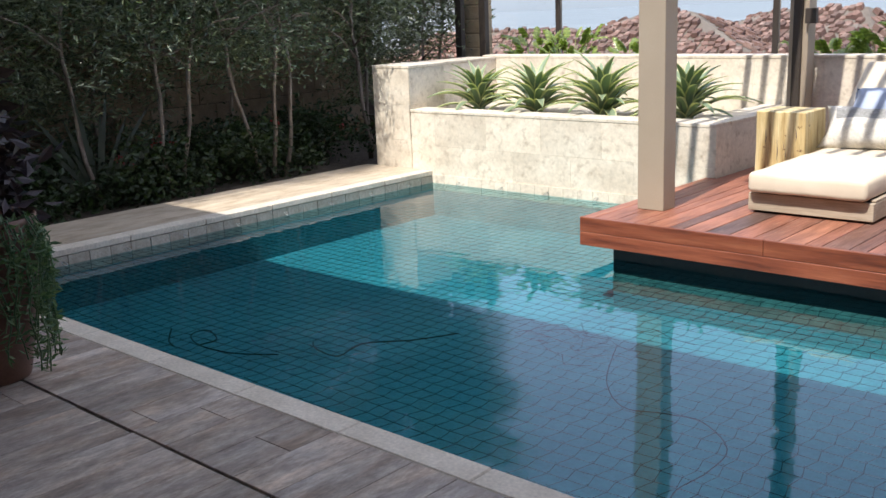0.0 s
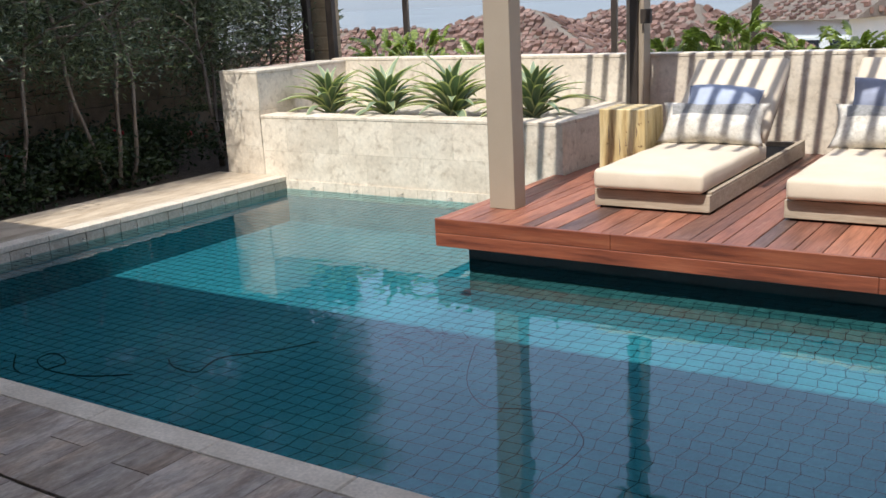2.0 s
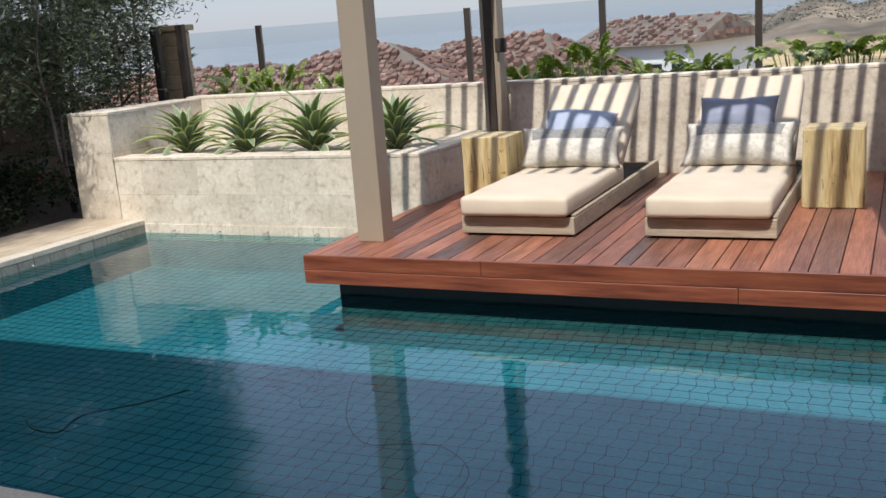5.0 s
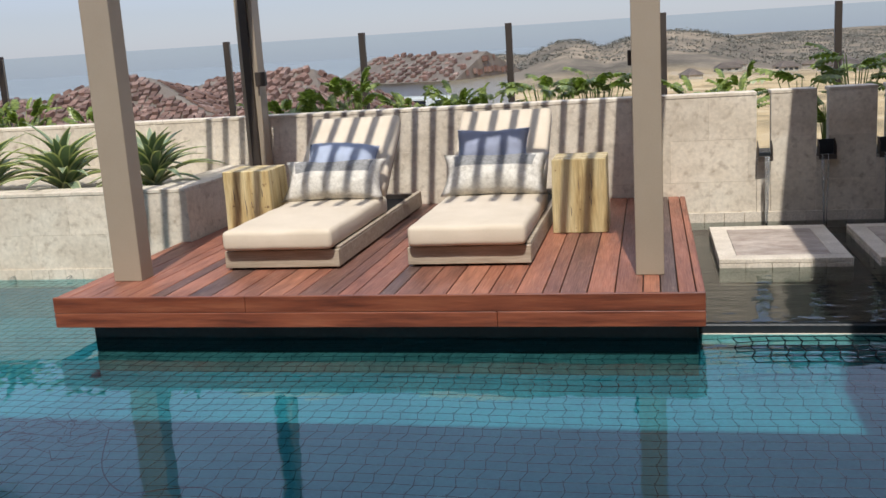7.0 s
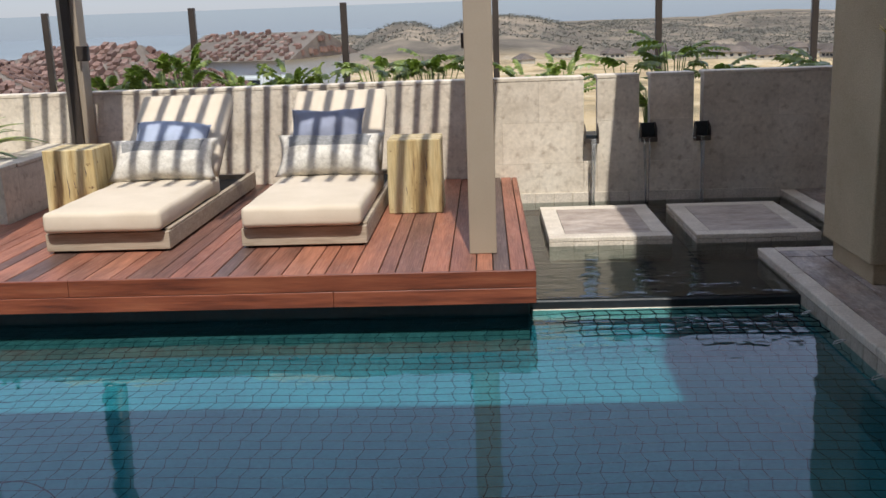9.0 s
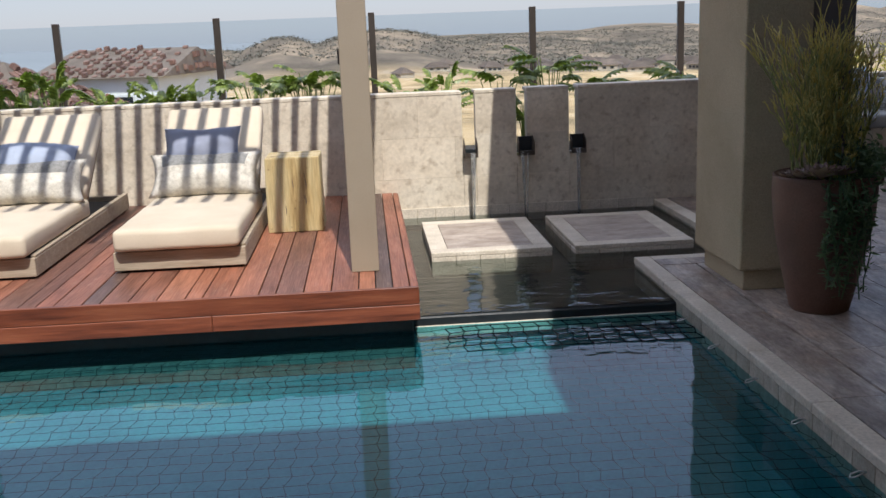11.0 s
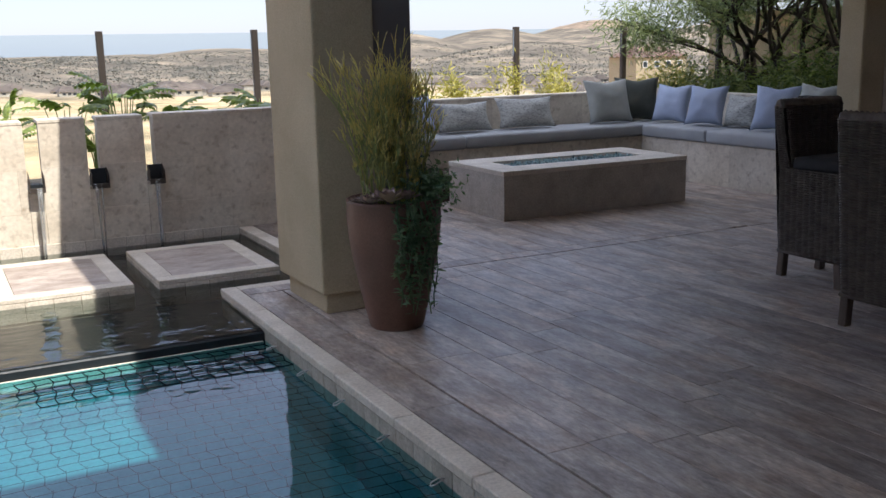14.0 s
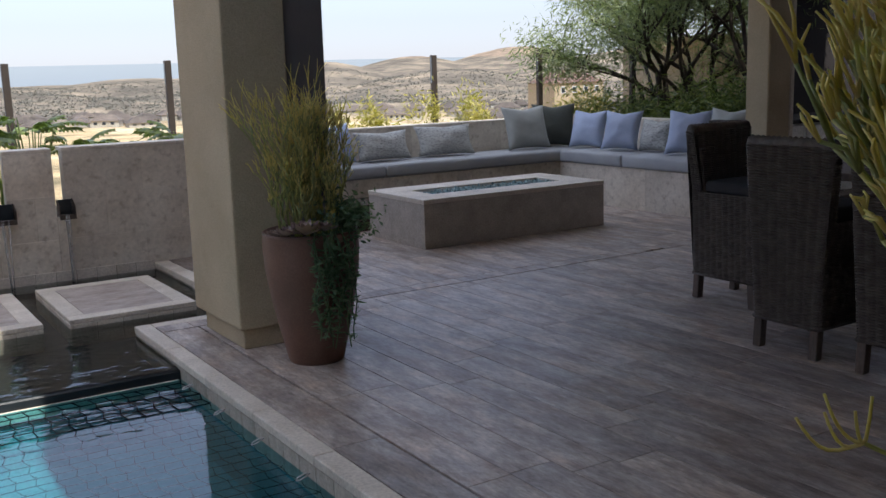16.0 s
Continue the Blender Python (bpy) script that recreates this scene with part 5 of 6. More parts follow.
rngs = np.random.default_rng(77)
pts = []
for k in range(95):
    c = np.array((rngs.uniform(-8.3, -7.35), rngs.uniform(0.5, 7.2), rngs.uniform(0.05, 0.42)))
    pts.append(c + rngs.normal(0, 0.13, (260, 3)) * np.array((0.9, 1.2, 0.7)))
pts = np.concatenate(pts)
pts[:, 2] = np.maximum(pts[:, 2], 0.0)
pts[:, 0] = np.minimum(pts[:, 0], -7.24)
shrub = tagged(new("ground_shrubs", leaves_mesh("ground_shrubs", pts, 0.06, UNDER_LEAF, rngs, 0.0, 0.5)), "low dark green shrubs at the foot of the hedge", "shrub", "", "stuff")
fl = []
for k in range(14):
    c = np.array((rngs.uniform(-7.75, -7.35), rngs.uniform(2.5, 7.2), rngs.uniform(0.22, 0.55)))
    fl.append(c + rngs.normal(0, 0.018, (12, 3)))
tagged(new("red_flowers", leaves_mesh("red_flowers", np.concatenate(fl), 0.022, RED_FLOWER, rngs, -0.2, 0.8)), "small red flowers among the dark shrubs", "flower", "", "stuff")
fan = thing("strap_leaf_plant", (-7.62, 4.02, -0.03), "tall clump of dark strap leaves in the hedge bed", "plant")
for j in range(18):
    b = bmesh.new()
    L, ang = 0.80 + 0.22 * math.sin(j * 2.1), radians(-52 + 6.2 * j)
    rows = []
    for i in range(7):
        t = i / 6
        y = L * math.sin(ang) * t * (0.85 + 0.25 * t)
        z = L * math.cos(ang) * t - 0.10 * abs(math.sin(ang)) * t * t
        half = 0.024 * (0.7 + 0.6 * t - 1.25 * t ** 3)
        rows.append([b.verts.new((0.05 * math.sin(j * 3) * t + q * 0.004, y + q * half * math.cos(ang), z - q * half * math.sin(ang))) for q in (-1, 0, 1)])
    for r0, r1 in zip(rows, rows[1:]):
        for q in (0, 1):
            b.faces.new((r0[q], r0[q + 1], r1[q + 1], r1[q]))
    part("leaf", b, STRAP, fan)

# block pier at the end of the fence
pier = thing("stone_pier", (-7.62, 8.74, 0.25), "tan split-block pier with a flat cap", "pier")
for k in range(9):
    part("block", box(0.002 + (0.006 if k % 2 else 0), 0.248, 0, 0.22, k * 0.158, (k + 1) * 0.158 - 0.008, 0.010), BLOCK, pier)
part("core", box(0.012, 0.24, 0.012, 0.21, 0, 1.42, 0), BLOCK, pier)
part("cap", box(-0.04, 0.29, -0.04, 0.26, 1.422, 1.485, 0.01), BLOCK, pier)
for px in (-7.535, -7.185):
    ep = thing("end_post", (px, 8.58, 0.25), "dark bronze post beside the block pier", "post", "pier posts")
    part("shaft", box(-0.045, 0.045, -0.035, 0.035, 0, 1.48, 0.004), BRONZE, ep)

# ---- pots ----
POT_PROFILE = [(0.0, 0.0), (0.150, 0.0), (0.158, 0.012), (0.195, 0.16), (0.235, 0.34), (0.262, 0.50), (0.270, 0.62), (0.266, 0.685), (0.268, 0.70), (0.258, 0.705), (0.248, 0.695), (0.240, 0.66), (0.0, 0.655)]


def firestick(bm, bt, rr, base, tip_z, spread, count, thick, wide=0.75, levels=3, reach=(0.22, 0.36)):
    """Branching pencil stems; the upper ends go into bt."""
    def grow(p, d, L, r, level):
        e = p + d * L
        m = p + d * L * 0.5 + Vector((rr.uniform(-0.01, 0.01), rr.uniform(-0.01, 0.01), 0.01))
        tube(bt if level == 0 else bm, [tuple(p), tuple(m), tuple(e)], [r, r * 0.95, r * (0.55 if level == 0 else 0.9)], 5)
        if level > 0:
            for q in range(rr.choice((2, 2, 3))):
                nd = (d + Vector((rr.uniform(-wide, wide), rr.uniform(-wide, wide), rr.uniform(0.0, 0.55)))).normalized()
                grow(e, nd, L * rr.uniform(0.55, 0.95), r * 0.85, level - 1)
    for j in range(count):
        a, q = rr.uniform(0, 6.283), math.sqrt(rr.random())
        p = Vector((q * 0.16 * math.cos(a), q * 0.16 * math.sin(a), base))
        d = Vector((math.cos(a) * q * spread, math.sin(a) * q * spread, 1)).normalized()
        grow(p, d, (tip_z - base) * rr.uniform(*reach), thick, levels)


def pot(at, label, seed):
    th = thing("plant_pot", at, label, "plant pot", "tall rust pots")
    part("vessel", lathe([(r * 0.94, z) for r, z in POT_PROFILE]), TERRACOTTA, th)
    part("soil", lathe([(0.001, 0.64), (0.222, 0.64), (0.222, 0.668), (0.001, 0.675)], 24), SOIL, th)
    return th


def trailing(th, rr, angle0, angle1, strands, longest):
    bm = bmesh.new()
    pl = []
    for j in range(strands):
        a = radians(rr.uniform(angle0, angle1))
        L = longest * rr.uniform(0.25, 1.0)
        pts = []
        for i in range(9):
            t = i / 8
            rad = 0.20 + 0.10 * min(1, t * 4) - 0.02 * t + rr.uniform(-0.006, 0.006)
            z = 0.69 + 0.05 * math.sin(min(1, t * 4) * 3.14) - L * t
            aa = a + 0.06 * math.sin(i * 1.3 + j)
            pts.append((rad * math.cos(aa), rad * math.sin(aa), z))
        tube(bm, pts, [0.0035] * 9, 5)
        for i in range(int(L * 110)):
            t = rr.random() * 8
            k = min(int(t), 7)
            p = Vector(pts[k]).lerp(Vector(pts[k + 1]), t - k)
            pl.append(tuple(p))
    part("trailing_stem", bm, TRAIL, th)
    part("trailing_leaf", leaves_mesh("trailing_leaf", pl, 0.042, TRAIL, np.random.default_rng(rr.randrange(999)), -0.2, 0.28), TRAIL, th)["kind"] = "stuff"


def rosette(th, x, y, z, r, rr):
    verts, faces = [], []
    for j in range(26):
        a = j * 2.4
        el = 0.25 + 1.0 * j / 26
        L = r * (1 - 0.5 * j / 26)
        d = Vector((math.cos(a) * math.cos(el), math.sin(a) * math.cos(el), math.sin(el)))
        s = Vector((-math.sin(a), math.cos(a), 0))
        o = len(verts)
        c = Vector((x, y, z))
        verts.extend([tuple(c), tuple(c + d * L * 0.6 + s * L * 0.24), tuple(c + d * L), tuple(c + d * L * 0.6 - s * L * 0.24)])
        faces.append((o, o + 1, o + 2, o + 3))
    part("rosette", raw_mesh("rosette", verts, faces, ROSETTE), ROSETTE, th, "dusky purple succulent rosette")


p1 = pot((2.285, 4.77, 0), "tall rust glazed pot with firestick and trailing succulents by the pillar", 1)
rr = random.Random(21)
bm, bt = bmesh.new(), bmesh.new()
firestick(bm, bt, rr, 0.66, 1.56, 0.09, 74, 0.0040, 0.50, 4, (0.06, 0.27))
part("stem", bm, FIRESTICK, p1, "green and yellow pencil-like stems")["kind"] = "stuff"
part("stem_tip", bt, FIRESTICK_TIP, p1, "orange yellow stem ends")["kind"] = "stuff"
trailing(p1, rr, -116, -66, 24, 0.60)
pl = np.random.default_rng(8).normal(0, 1, (950, 3)) * np.array((0.064, 0.062, 0.055)) + np.array((0.15, -0.12, 0.76))
part("foliage", leaves_mesh("foliage", pl, 0.036, TRAIL, np.random.default_rng(9), -0.3, 0.45), TRAIL, p1)["kind"] = "stuff"
for q in ((-0.19, -0.12, 0.70, 0.10), (-0.12, -0.20, 0.71, 0.14), (-0.02, -0.21, 0.72, 0.09), (-0.22, -0.02, 0.69, 0.07), (0.24, -0.06, 0.72, 0.07)):
    rosette(p1, *q, rr)

p0 = pot((-4.22, 1.60, 0), "tall rust glazed pot with dark purple plant and trailing succulent", 2)
rr = random.Random(33)
trailing(p0, rr, -80, 60, 46, 0.66)
rng0 = np.random.default_rng(12)
pl = rng0.normal(0, 1, (900, 3)) * np.array((0.10, 0.10, 0.16)) + np.array((0, 0, 0.92))
part("purple_foliage", leaves_mesh("purple_foliage", pl, 0.10, PURPLE, rng0, -0.1, 0.5), PURPLE, p0, "dark purple leaves")["kind"] = "stuff"

p2 = pot((1.397, 0.628, 0), "tall rust glazed pot with a big firestick plant", 3)
rr = random.Random(44)
bm, bt = bmesh.new(), bmesh.new()
firestick(bm, bt, rr, 1.15, 1.88, 0.58, 230, 0.0047, 0.42, 3, (0.10, 0.26))
for j in range(12):                                         # bare lower stems carrying the bushy head
    a = j * 2.4
    tube(bm, [(0.03 * math.cos(a), 0.03 * math.sin(a), 0.66), (0.05 * math.cos(a), 0.05 * math.sin(a), 0.85), (0.09 * math.cos(a), 0.09 * math.sin(a), 1.08)], [0.012, 0.011, 0.009], 6)
fork = Vector((-0.215, 0.150, 1.040))                       # one low side shoot with five upturned fingers
tube(bm, [(-0.02, 0.03, 0.90), (-0.12, 0.10, 0.985), tuple(fork)], [0.005, 0.004, 0.003], 6)
for dx, dy, dz, bow in ((-0.05, 0.062, 0.026, -0.018), (-0.030, 0.036, 0.036, -0.012), (-0.026, 0.040, 0.058, 0.0), (0.006, -0.004, 0.060, 0.006), (-0.006, 0.010, 0.040, 0.0)):
    d = Vector((dx, dy, dz))
    line = [tuple(fork + Vector((d.x * t ** 0.8, d.y * t ** 0.8, d.z * t * t + bow * math.sin(math.pi * t)))) for t in [q / 7 for q in range(8)]]
    tube(bt, line, [0.0027 - 0.0005 * q / 7 for q in range(8)], 6)
part("stem", bm, FIRESTICK, p2, "thick green and yellow pencil stems")["kind"] = "stuff"
part("stem_tip", bt, FIRESTICK_TIP, p2, "orange yellow stem ends")["kind"] = "stuff"

# ---- wicker stools and table ----


def woven(bm, c00, c10, c01, c11, stake=0.048, strand=0.014, depth=0.011):
    """Wicker between four corners (bottom a, bottom b, top a, top b): strands stacked between upright stakes."""
    c00, c10, c01, c11 = map(Vector, (c00, c10, c01, c11))
    stakes = max(1, round((c10 - c00).length / stake))
    nu, nv = stakes * 4, max(2, round((c01 - c00).length / strand)) * 2
    nor = (c10 - c00).cross(c01 - c00).normalized()
    rows = []
    for j in range(nv + 1):
        a, b = c00.lerp(c01, j / nv), c10.lerp(c11, j / nv)
        row = []
        for i in range(nu + 1):
            swell = math.sin(math.pi * (i % 4) / 4)
            side = 1 if (i // 4 + (j // 2)) % 2 else 0.72
            d = depth * (swell * side + (0.75 if j % 2 else -0.35)) if 0 < i < nu else 0.0
            row.append(bm.verts.new(a.lerp(b, i / nu) + nor * d))
        rows.append(row)
    for r0, r1 in zip(rows, rows[1:]):
        for i in range(nu):
            bm.faces.new((r0[i], r0[i + 1], r1[i + 1], r1[i]))
    return bm


def wicker_stool(label):
    """Faces +x; its back stands on the plane x = 0, centred on y = 0."""
    th = thing("wicker_stool", (0, 0, 0), label, "chair", "stools round the table")
    B, T, D = 0.200, 0.268, 0.48
    zb, zs, zt = 0.165, 0.70, 1.085
    # back leans outward above the seat
    for nm, q in (("back_outer", ((0, B, zb), (0, -B, zb), (-0.02, T, zt), (-0.02, -T, zt))), ("back_inner", ((0.075, -B, zs), (0.075, B, zs), (0.045, -T + 0.03, zt), (0.045, T - 0.03, zt))),
                  ("side_panel", ((0, -B, zb), (D, -B, zb), (0, -B - 0.02, zs), (D, -B - 0.02, zs))), ("side_panel", ((D, B, zb), (0, B, zb), (D, B + 0.02, zs), (0, B + 0.02, zs))),
                  ("front_panel", ((D, -B, zb), (D, B, zb), (D, -B - 0.02, zs), (D, B + 0.02, zs)))):
        part(nm, woven(bmesh.new(), *q), WICKER, th)
    for s in (-1, 1):
        part("back_side", woven(bmesh.new(), *(((0.0, s * (B + 0.02) * 1.0, zs), (0.078, s * (B + 0.02), zs), (-0.02, s * T, zt), (0.045, s * (T - 0.0), zt)) if s < 0 else ((0.078, B + 0.02, zs), (0.0, B + 0.02, zs), (0.045, T, zt), (-0.02, T, zt)))), WICKER, th)
        for x0 in (0.005, D - 0.045):
            bm = box(x0 - 0.004, x0 + 0.046, s * B - 0.025 - s * 0.025, s * B + 0.025 - s * 0.025, 0, zb + 0.02, 0.004)
            for v in bm.verts:
                if v.co.z < 0.05:
                    v.co.x += 0.014 if x0 > 0.2 else -0.012
            part("leg", bm, LEGWOOD, th, "dark wooden leg")
    roll = bmesh.new()
    tube(roll, [(0.012, -T + 2 * T * t / 32, zt + 0.003 * (t % 2)) for t in range(33)], [(0.034 + 0.007 * (t % 2)) * (0.75 if t in (0, 32) else 1) for t in range(33)], 8)
    part("top_roll", roll, WICKER, th)
    for z, x0, x1 in ((zb, 0.0, D),):
        hem = bmesh.new()
        tube(hem, [(0, -B, z), (D, -B, z), (D, B, z), (0, B, z), (0, -B, z)], [0.012] * 5, 6)
        part("hem", hem, WICKER, th)
    part("seat_cushion", rounded_box(0.085, D + 0.01, -B - 0.01, B + 0.01, zs - 0.005, zs + 0.07, 0.025, 0.01, 3, 3), CHARCOAL, th, "charcoal seat cushion")
    return th


stool = wicker_stool("dark brown wicker counter stool with charcoal cushion at the table")
stool.matrix_basis = pose(4.28, 3.32, 0, 0, 0, 0)
copy_thing(stool, pose(4.28, 2.70, 0, 0, 0, 0))
copy_thing(stool, pose(5.06, 4.50, 0, 0, 0, -90))
table = thing("counter_table", (4.75, 2.35, 0), "dark counter-height outdoor table between the stools", "table")
part("tabletop", box(0, 1.0, 0, 1.45, 0.86, 0.90, 0.006), LEGWOOD, table)
for lx in (0.04, 0.89):
    for ly in (0.04, 1.34):
        part("leg", box(lx, lx + 0.07, ly, ly + 0.07, 0, 0.859, 0.004), LEGWOOD, table)
napkin = thing("napkin", (4.80, 3.02, 0.901), "folded white napkin on the table", "napkin")
part("cloth", rounded_box(0, 0.16, 0, 0.22, 0, 0.02, 0.006, 0.004, 2, 2), WHITE_PAINT, napkin)

# ---- outdoor kitchen ----
kit = thing("kitchen_cabinet", (7.62, 6.25, 0), "white panelled outdoor kitchen cabinet with a dark worktop", "cabinet")
part("body", box(0, 2.4, 0.02, 0.62, 0.08, 0.90, 0.003), WHITE_PAINT, kit)
part("worktop", box(-0.03, 2.45, -0.02, 0.64, 0.901, 0.945, 0.004), DARK_WALL, kit, "dark stone worktop")
for j in range(4):
    d = part("door", box(0.02 + j * 0.6, 0.58 + j * 0.6, 0, 0.019, 0.10, 0.88, 0.003), WHITE_PAINT, kit)
    for k in range(3):
        part("board", box(0.045 + j * 0.6 + k * 0.17, 0.21 + j * 0.6 + k * 0.17, -0.008, -0.001, 0.15, 0.83, 0.003), WHITE_PAINT, d)
    part("handle", box(0.50 + j * 0.6, 0.515 + j * 0.6, -0.03, -0.009, 0.55, 0.75, 0.003), BRONZE, d, "dark bar handle")

# ---- bench pillows ----
Z = 0.575
for nm, x, y, w, h, tilt, turn, m, lb in (("patterned", 5.24, 9.28, 0.66, 0.33, -22, 0, PATTERN, "grey patterned lumbar pillow on the bench"), ("patterned", 6.0, 9.24, 0.68, 0.36, -26, -9, PATTERN, "grey patterned lumbar pillow on the bench"),
                             ("sage", 7.10, 9.20, 0.58, 0.52, -20, -6, SAGE, "grey-green linen pillow on the bench"), ("olive", 7.58, 9.30, 0.52, 0.52, -14, -40, OLIVE, "dark olive pillow in the bench corner"),
                             ("blue", 7.70, 8.80, 0.46, 0.45, -20, -74, BLUE, "pale blue linen pillow on the bench"), ("blue", 7.66, 8.20, 0.44, 0.46, -24, -66, BLUE, "pale blue linen pillow on the bench"),
                             ("patterned", 7.80, 7.80, 0.44, 0.36, -14, -84, PATTERN, "grey patterned pillow on the bench"), ("blue", 7.70, 7.26, 0.46, 0.48, -22, -66, BLUE, "pale blue linen pillow on the bench"), ("sage", 7.78, 6.80, 0.48, 0.50, -14, -84, SAGE, "grey-green linen pillow on the bench"),
                             ("blue", 4.66, 9.26, 0.46, 0.44, -20, 10, BLUE, "blue striped pillow on the bench")):
    pw = thing("bench_pillow", (x, y, Z), lb, "pillow", "pillows on the bench")
    pw.matrix_basis = pose(x, y, Z + h * 0.48, tilt, 0, turn)
    part("cover", pillow(w, h, 0.22, 0.2, 16, int(x * 10 + y * 7)), m, pw)

# ---- garden beyond the bench ----


def willow(x, y, seed, height, leaf_n, radius):
    rng = np.random.default_rng(seed)
    rr = random.Random(seed)
    tr = thing("willow_tree", (x, y, 0.2), "feathery green willow-leaved tree with dark twisting limbs", "tree", "trees beyond the bench")
    bm = bmesh.new()
    ends = []

    def grow(p, d, L, r, level):
        pts = [p]
        for i in range(3):
            d = (d + Vector((rr.uniform(-0.3, 0.3), rr.uniform(-0.3, 0.3), rr.uniform(-0.1, 0.2)))).normalized()
            pts.append(pts[-1] + d * L / 3)
        tube(bm, [tuple(q) for q in pts], [r, r * 0.9, r * 0.8, r * 0.7], 7)
        if level == 0:
            ends.append((pts[1], pts[-1]))
            return
        for q in range(3):
            nd = (d + Vector((rr.uniform(-0.9, 0.9), rr.uniform(-0.9, 0.9), rr.uniform(-0.35, 0.5)))).normalized()
            grow(pts[-1] if q else pts[2], nd, L * 0.72, r * 0.6, level - 1)

    for j in range(3):
        grow(Vector((rr.uniform(-0.15, 0.15), rr.uniform(-0.15, 0.15), 0)), Vector((rr.uniform(-0.4, 0.4), rr.uniform(-0.4, 0.4), 1)).normalized(), height * 0.36, 0.05, 3)
    part("trunk", bm, DARKBARK, tr)
    E = np.array([[*a, *b] for a, b in ends])
    pick = rng.integers(0, len(E), leaf_n)
    t = rng.random(leaf_n)[:, None] * 1.25
    pl = E[pick, :3] * (1 - t) + E[pick, 3:] * t + rng.normal(0, radius, (leaf_n, 3))
    part("crown", leaves_mesh("crown", pl, 0.105, WILLOW, rng, 0.7, 0.13), WILLOW, tr)["kind"] = "stuff"


willow(9.65, 9.5, 5, 3.4, 26000, 0.17)
willow(10.4, 9.0, 9, 3.6, 17000, 0.16)
willow(9.5, 8.2, 12, 3.4, 15000, 0.16)
rngg = np.random.default_rng(15)
pts = [np.array((rngg.uniform(8.4, 11.0), rngg.uniform(7.35, 10.6), rngg.uniform(0.3, 1.05))) + rngg.normal(0, 0.16, (300, 3)) for k in range(100)]
tagged(new("garden_shrubs", leaves_mesh("garden_shrubs", np.concatenate(pts), 0.09, GARDEN_LEAF, rngg, -0.2, 0.2)), "dense green shrubs beyond the bench", "shrub", "", "stuff")
pts = [np.array((rngg.uniform(7.9, 9.2), rngg.uniform(9.8, 10.1), rngg.uniform(0.3, 1.0))) + rngg.normal(0, 0.10, (160, 3)) for k in range(18)] + [np.array((rngg.choice((4.35, 4.6, 5.0, 5.5, 6.0, 6.25, 6.9)) + rngg.normal(0, 0.10), rngg.uniform(9.85, 10.1), rngg.uniform(0.6, 1.12))) + rngg.normal(0, 0.07, (90, 3)) * np.array((0.9, 0.6, 1.6)) for k in range(36)] + [np.array((rngg.uniform(4.2, 8.0), rngg.uniform(9.8, 10.1), rngg.uniform(0.7, 0.92))) + rngg.normal(0, 0.05, (50, 3)) * np.array((1, 0.6, 1.2)) for k in range(40)]
tagged(new("yellow_shrubs", leaves_mesh("yellow_shrubs", np.concatenate(pts), 0.08, YELLOW_SHRUB, rngg, -0.6, 0.2)), "yellow-green grassy shrubs along the glass fence", "shrub", "", "stuff")
solid("wall_boundary_right", 11.2, 11.4, 6.9, 12.0, -0.6, 1.9, BLOCK, "tan block boundary wall beyond the trees", "wall", 0)
solid("garden_bed", 8.25, 12.0, 6.0, 10.7, -0.6, 0.2, SOIL, "planted soil beyond the bench", "soil", 0)

# ---- neighbouring houses below ----


def tiled_slope(bm_v, bm_f, o, u, v, narrow, rr, loose, pitch=0.40, fill=1.0):
    """Clay tiles in small stacks on a roof slope: origin o, way along the eave u, way up the slope v; narrow: how much of its width the slope loses at the top."""
    o, u, v = Vector(o), Vector(u), Vector(v)
    nor = u.cross(v).normalized()
    if nor.z < 0:
        nor = -nor
    nu, nv = int(u.length / pitch), int(v.length / (pitch * 1.15))
    for i in range(nu):
        for j in range(nv):
            s, t = (i + 0.5) / nu, (j + 0.5) / nv
            if abs(s - 0.5) > 0.5 * (1 - narrow * t) - 0.02 or rr.random() < loose:
                continue
            h = rr.choice((0.03, 0.05, 0.08, 0.12, 0.18))
            twist = rr.uniform(-0.35, 0.35) * (1 if fill > 0.9 else 0.2)
            a = o + u * (s + rr.uniform(-0.1, 0.1) / nu) + v * (t + rr.uniform(-0.1, 0.1) / nv) + nor * 0.02
            du, dv = (u.normalized() + v.normalized() * twist) * pitch * 0.40 * fill, (v.normalized() - u.normalized() * twist) * pitch * 0.50 * fill
            k = len(bm_v)
            for lift, q in ((0, 1.0), (h, 0.9)):
                bm_v.extend([tuple(a + du * x * q + dv * y * q + nor * lift) for x, y in ((-1, -1), (1, -1), (1, 1), (-1, 1))])
            bm_f.extend([(k + 4, k + 5, k + 6, k + 7), (k, k + 1, k + 5, k + 4), (k + 1, k + 2, k + 6, k + 5), (k + 2, k + 3, k + 7, k + 6), (k + 3, k, k + 4, k + 7)])


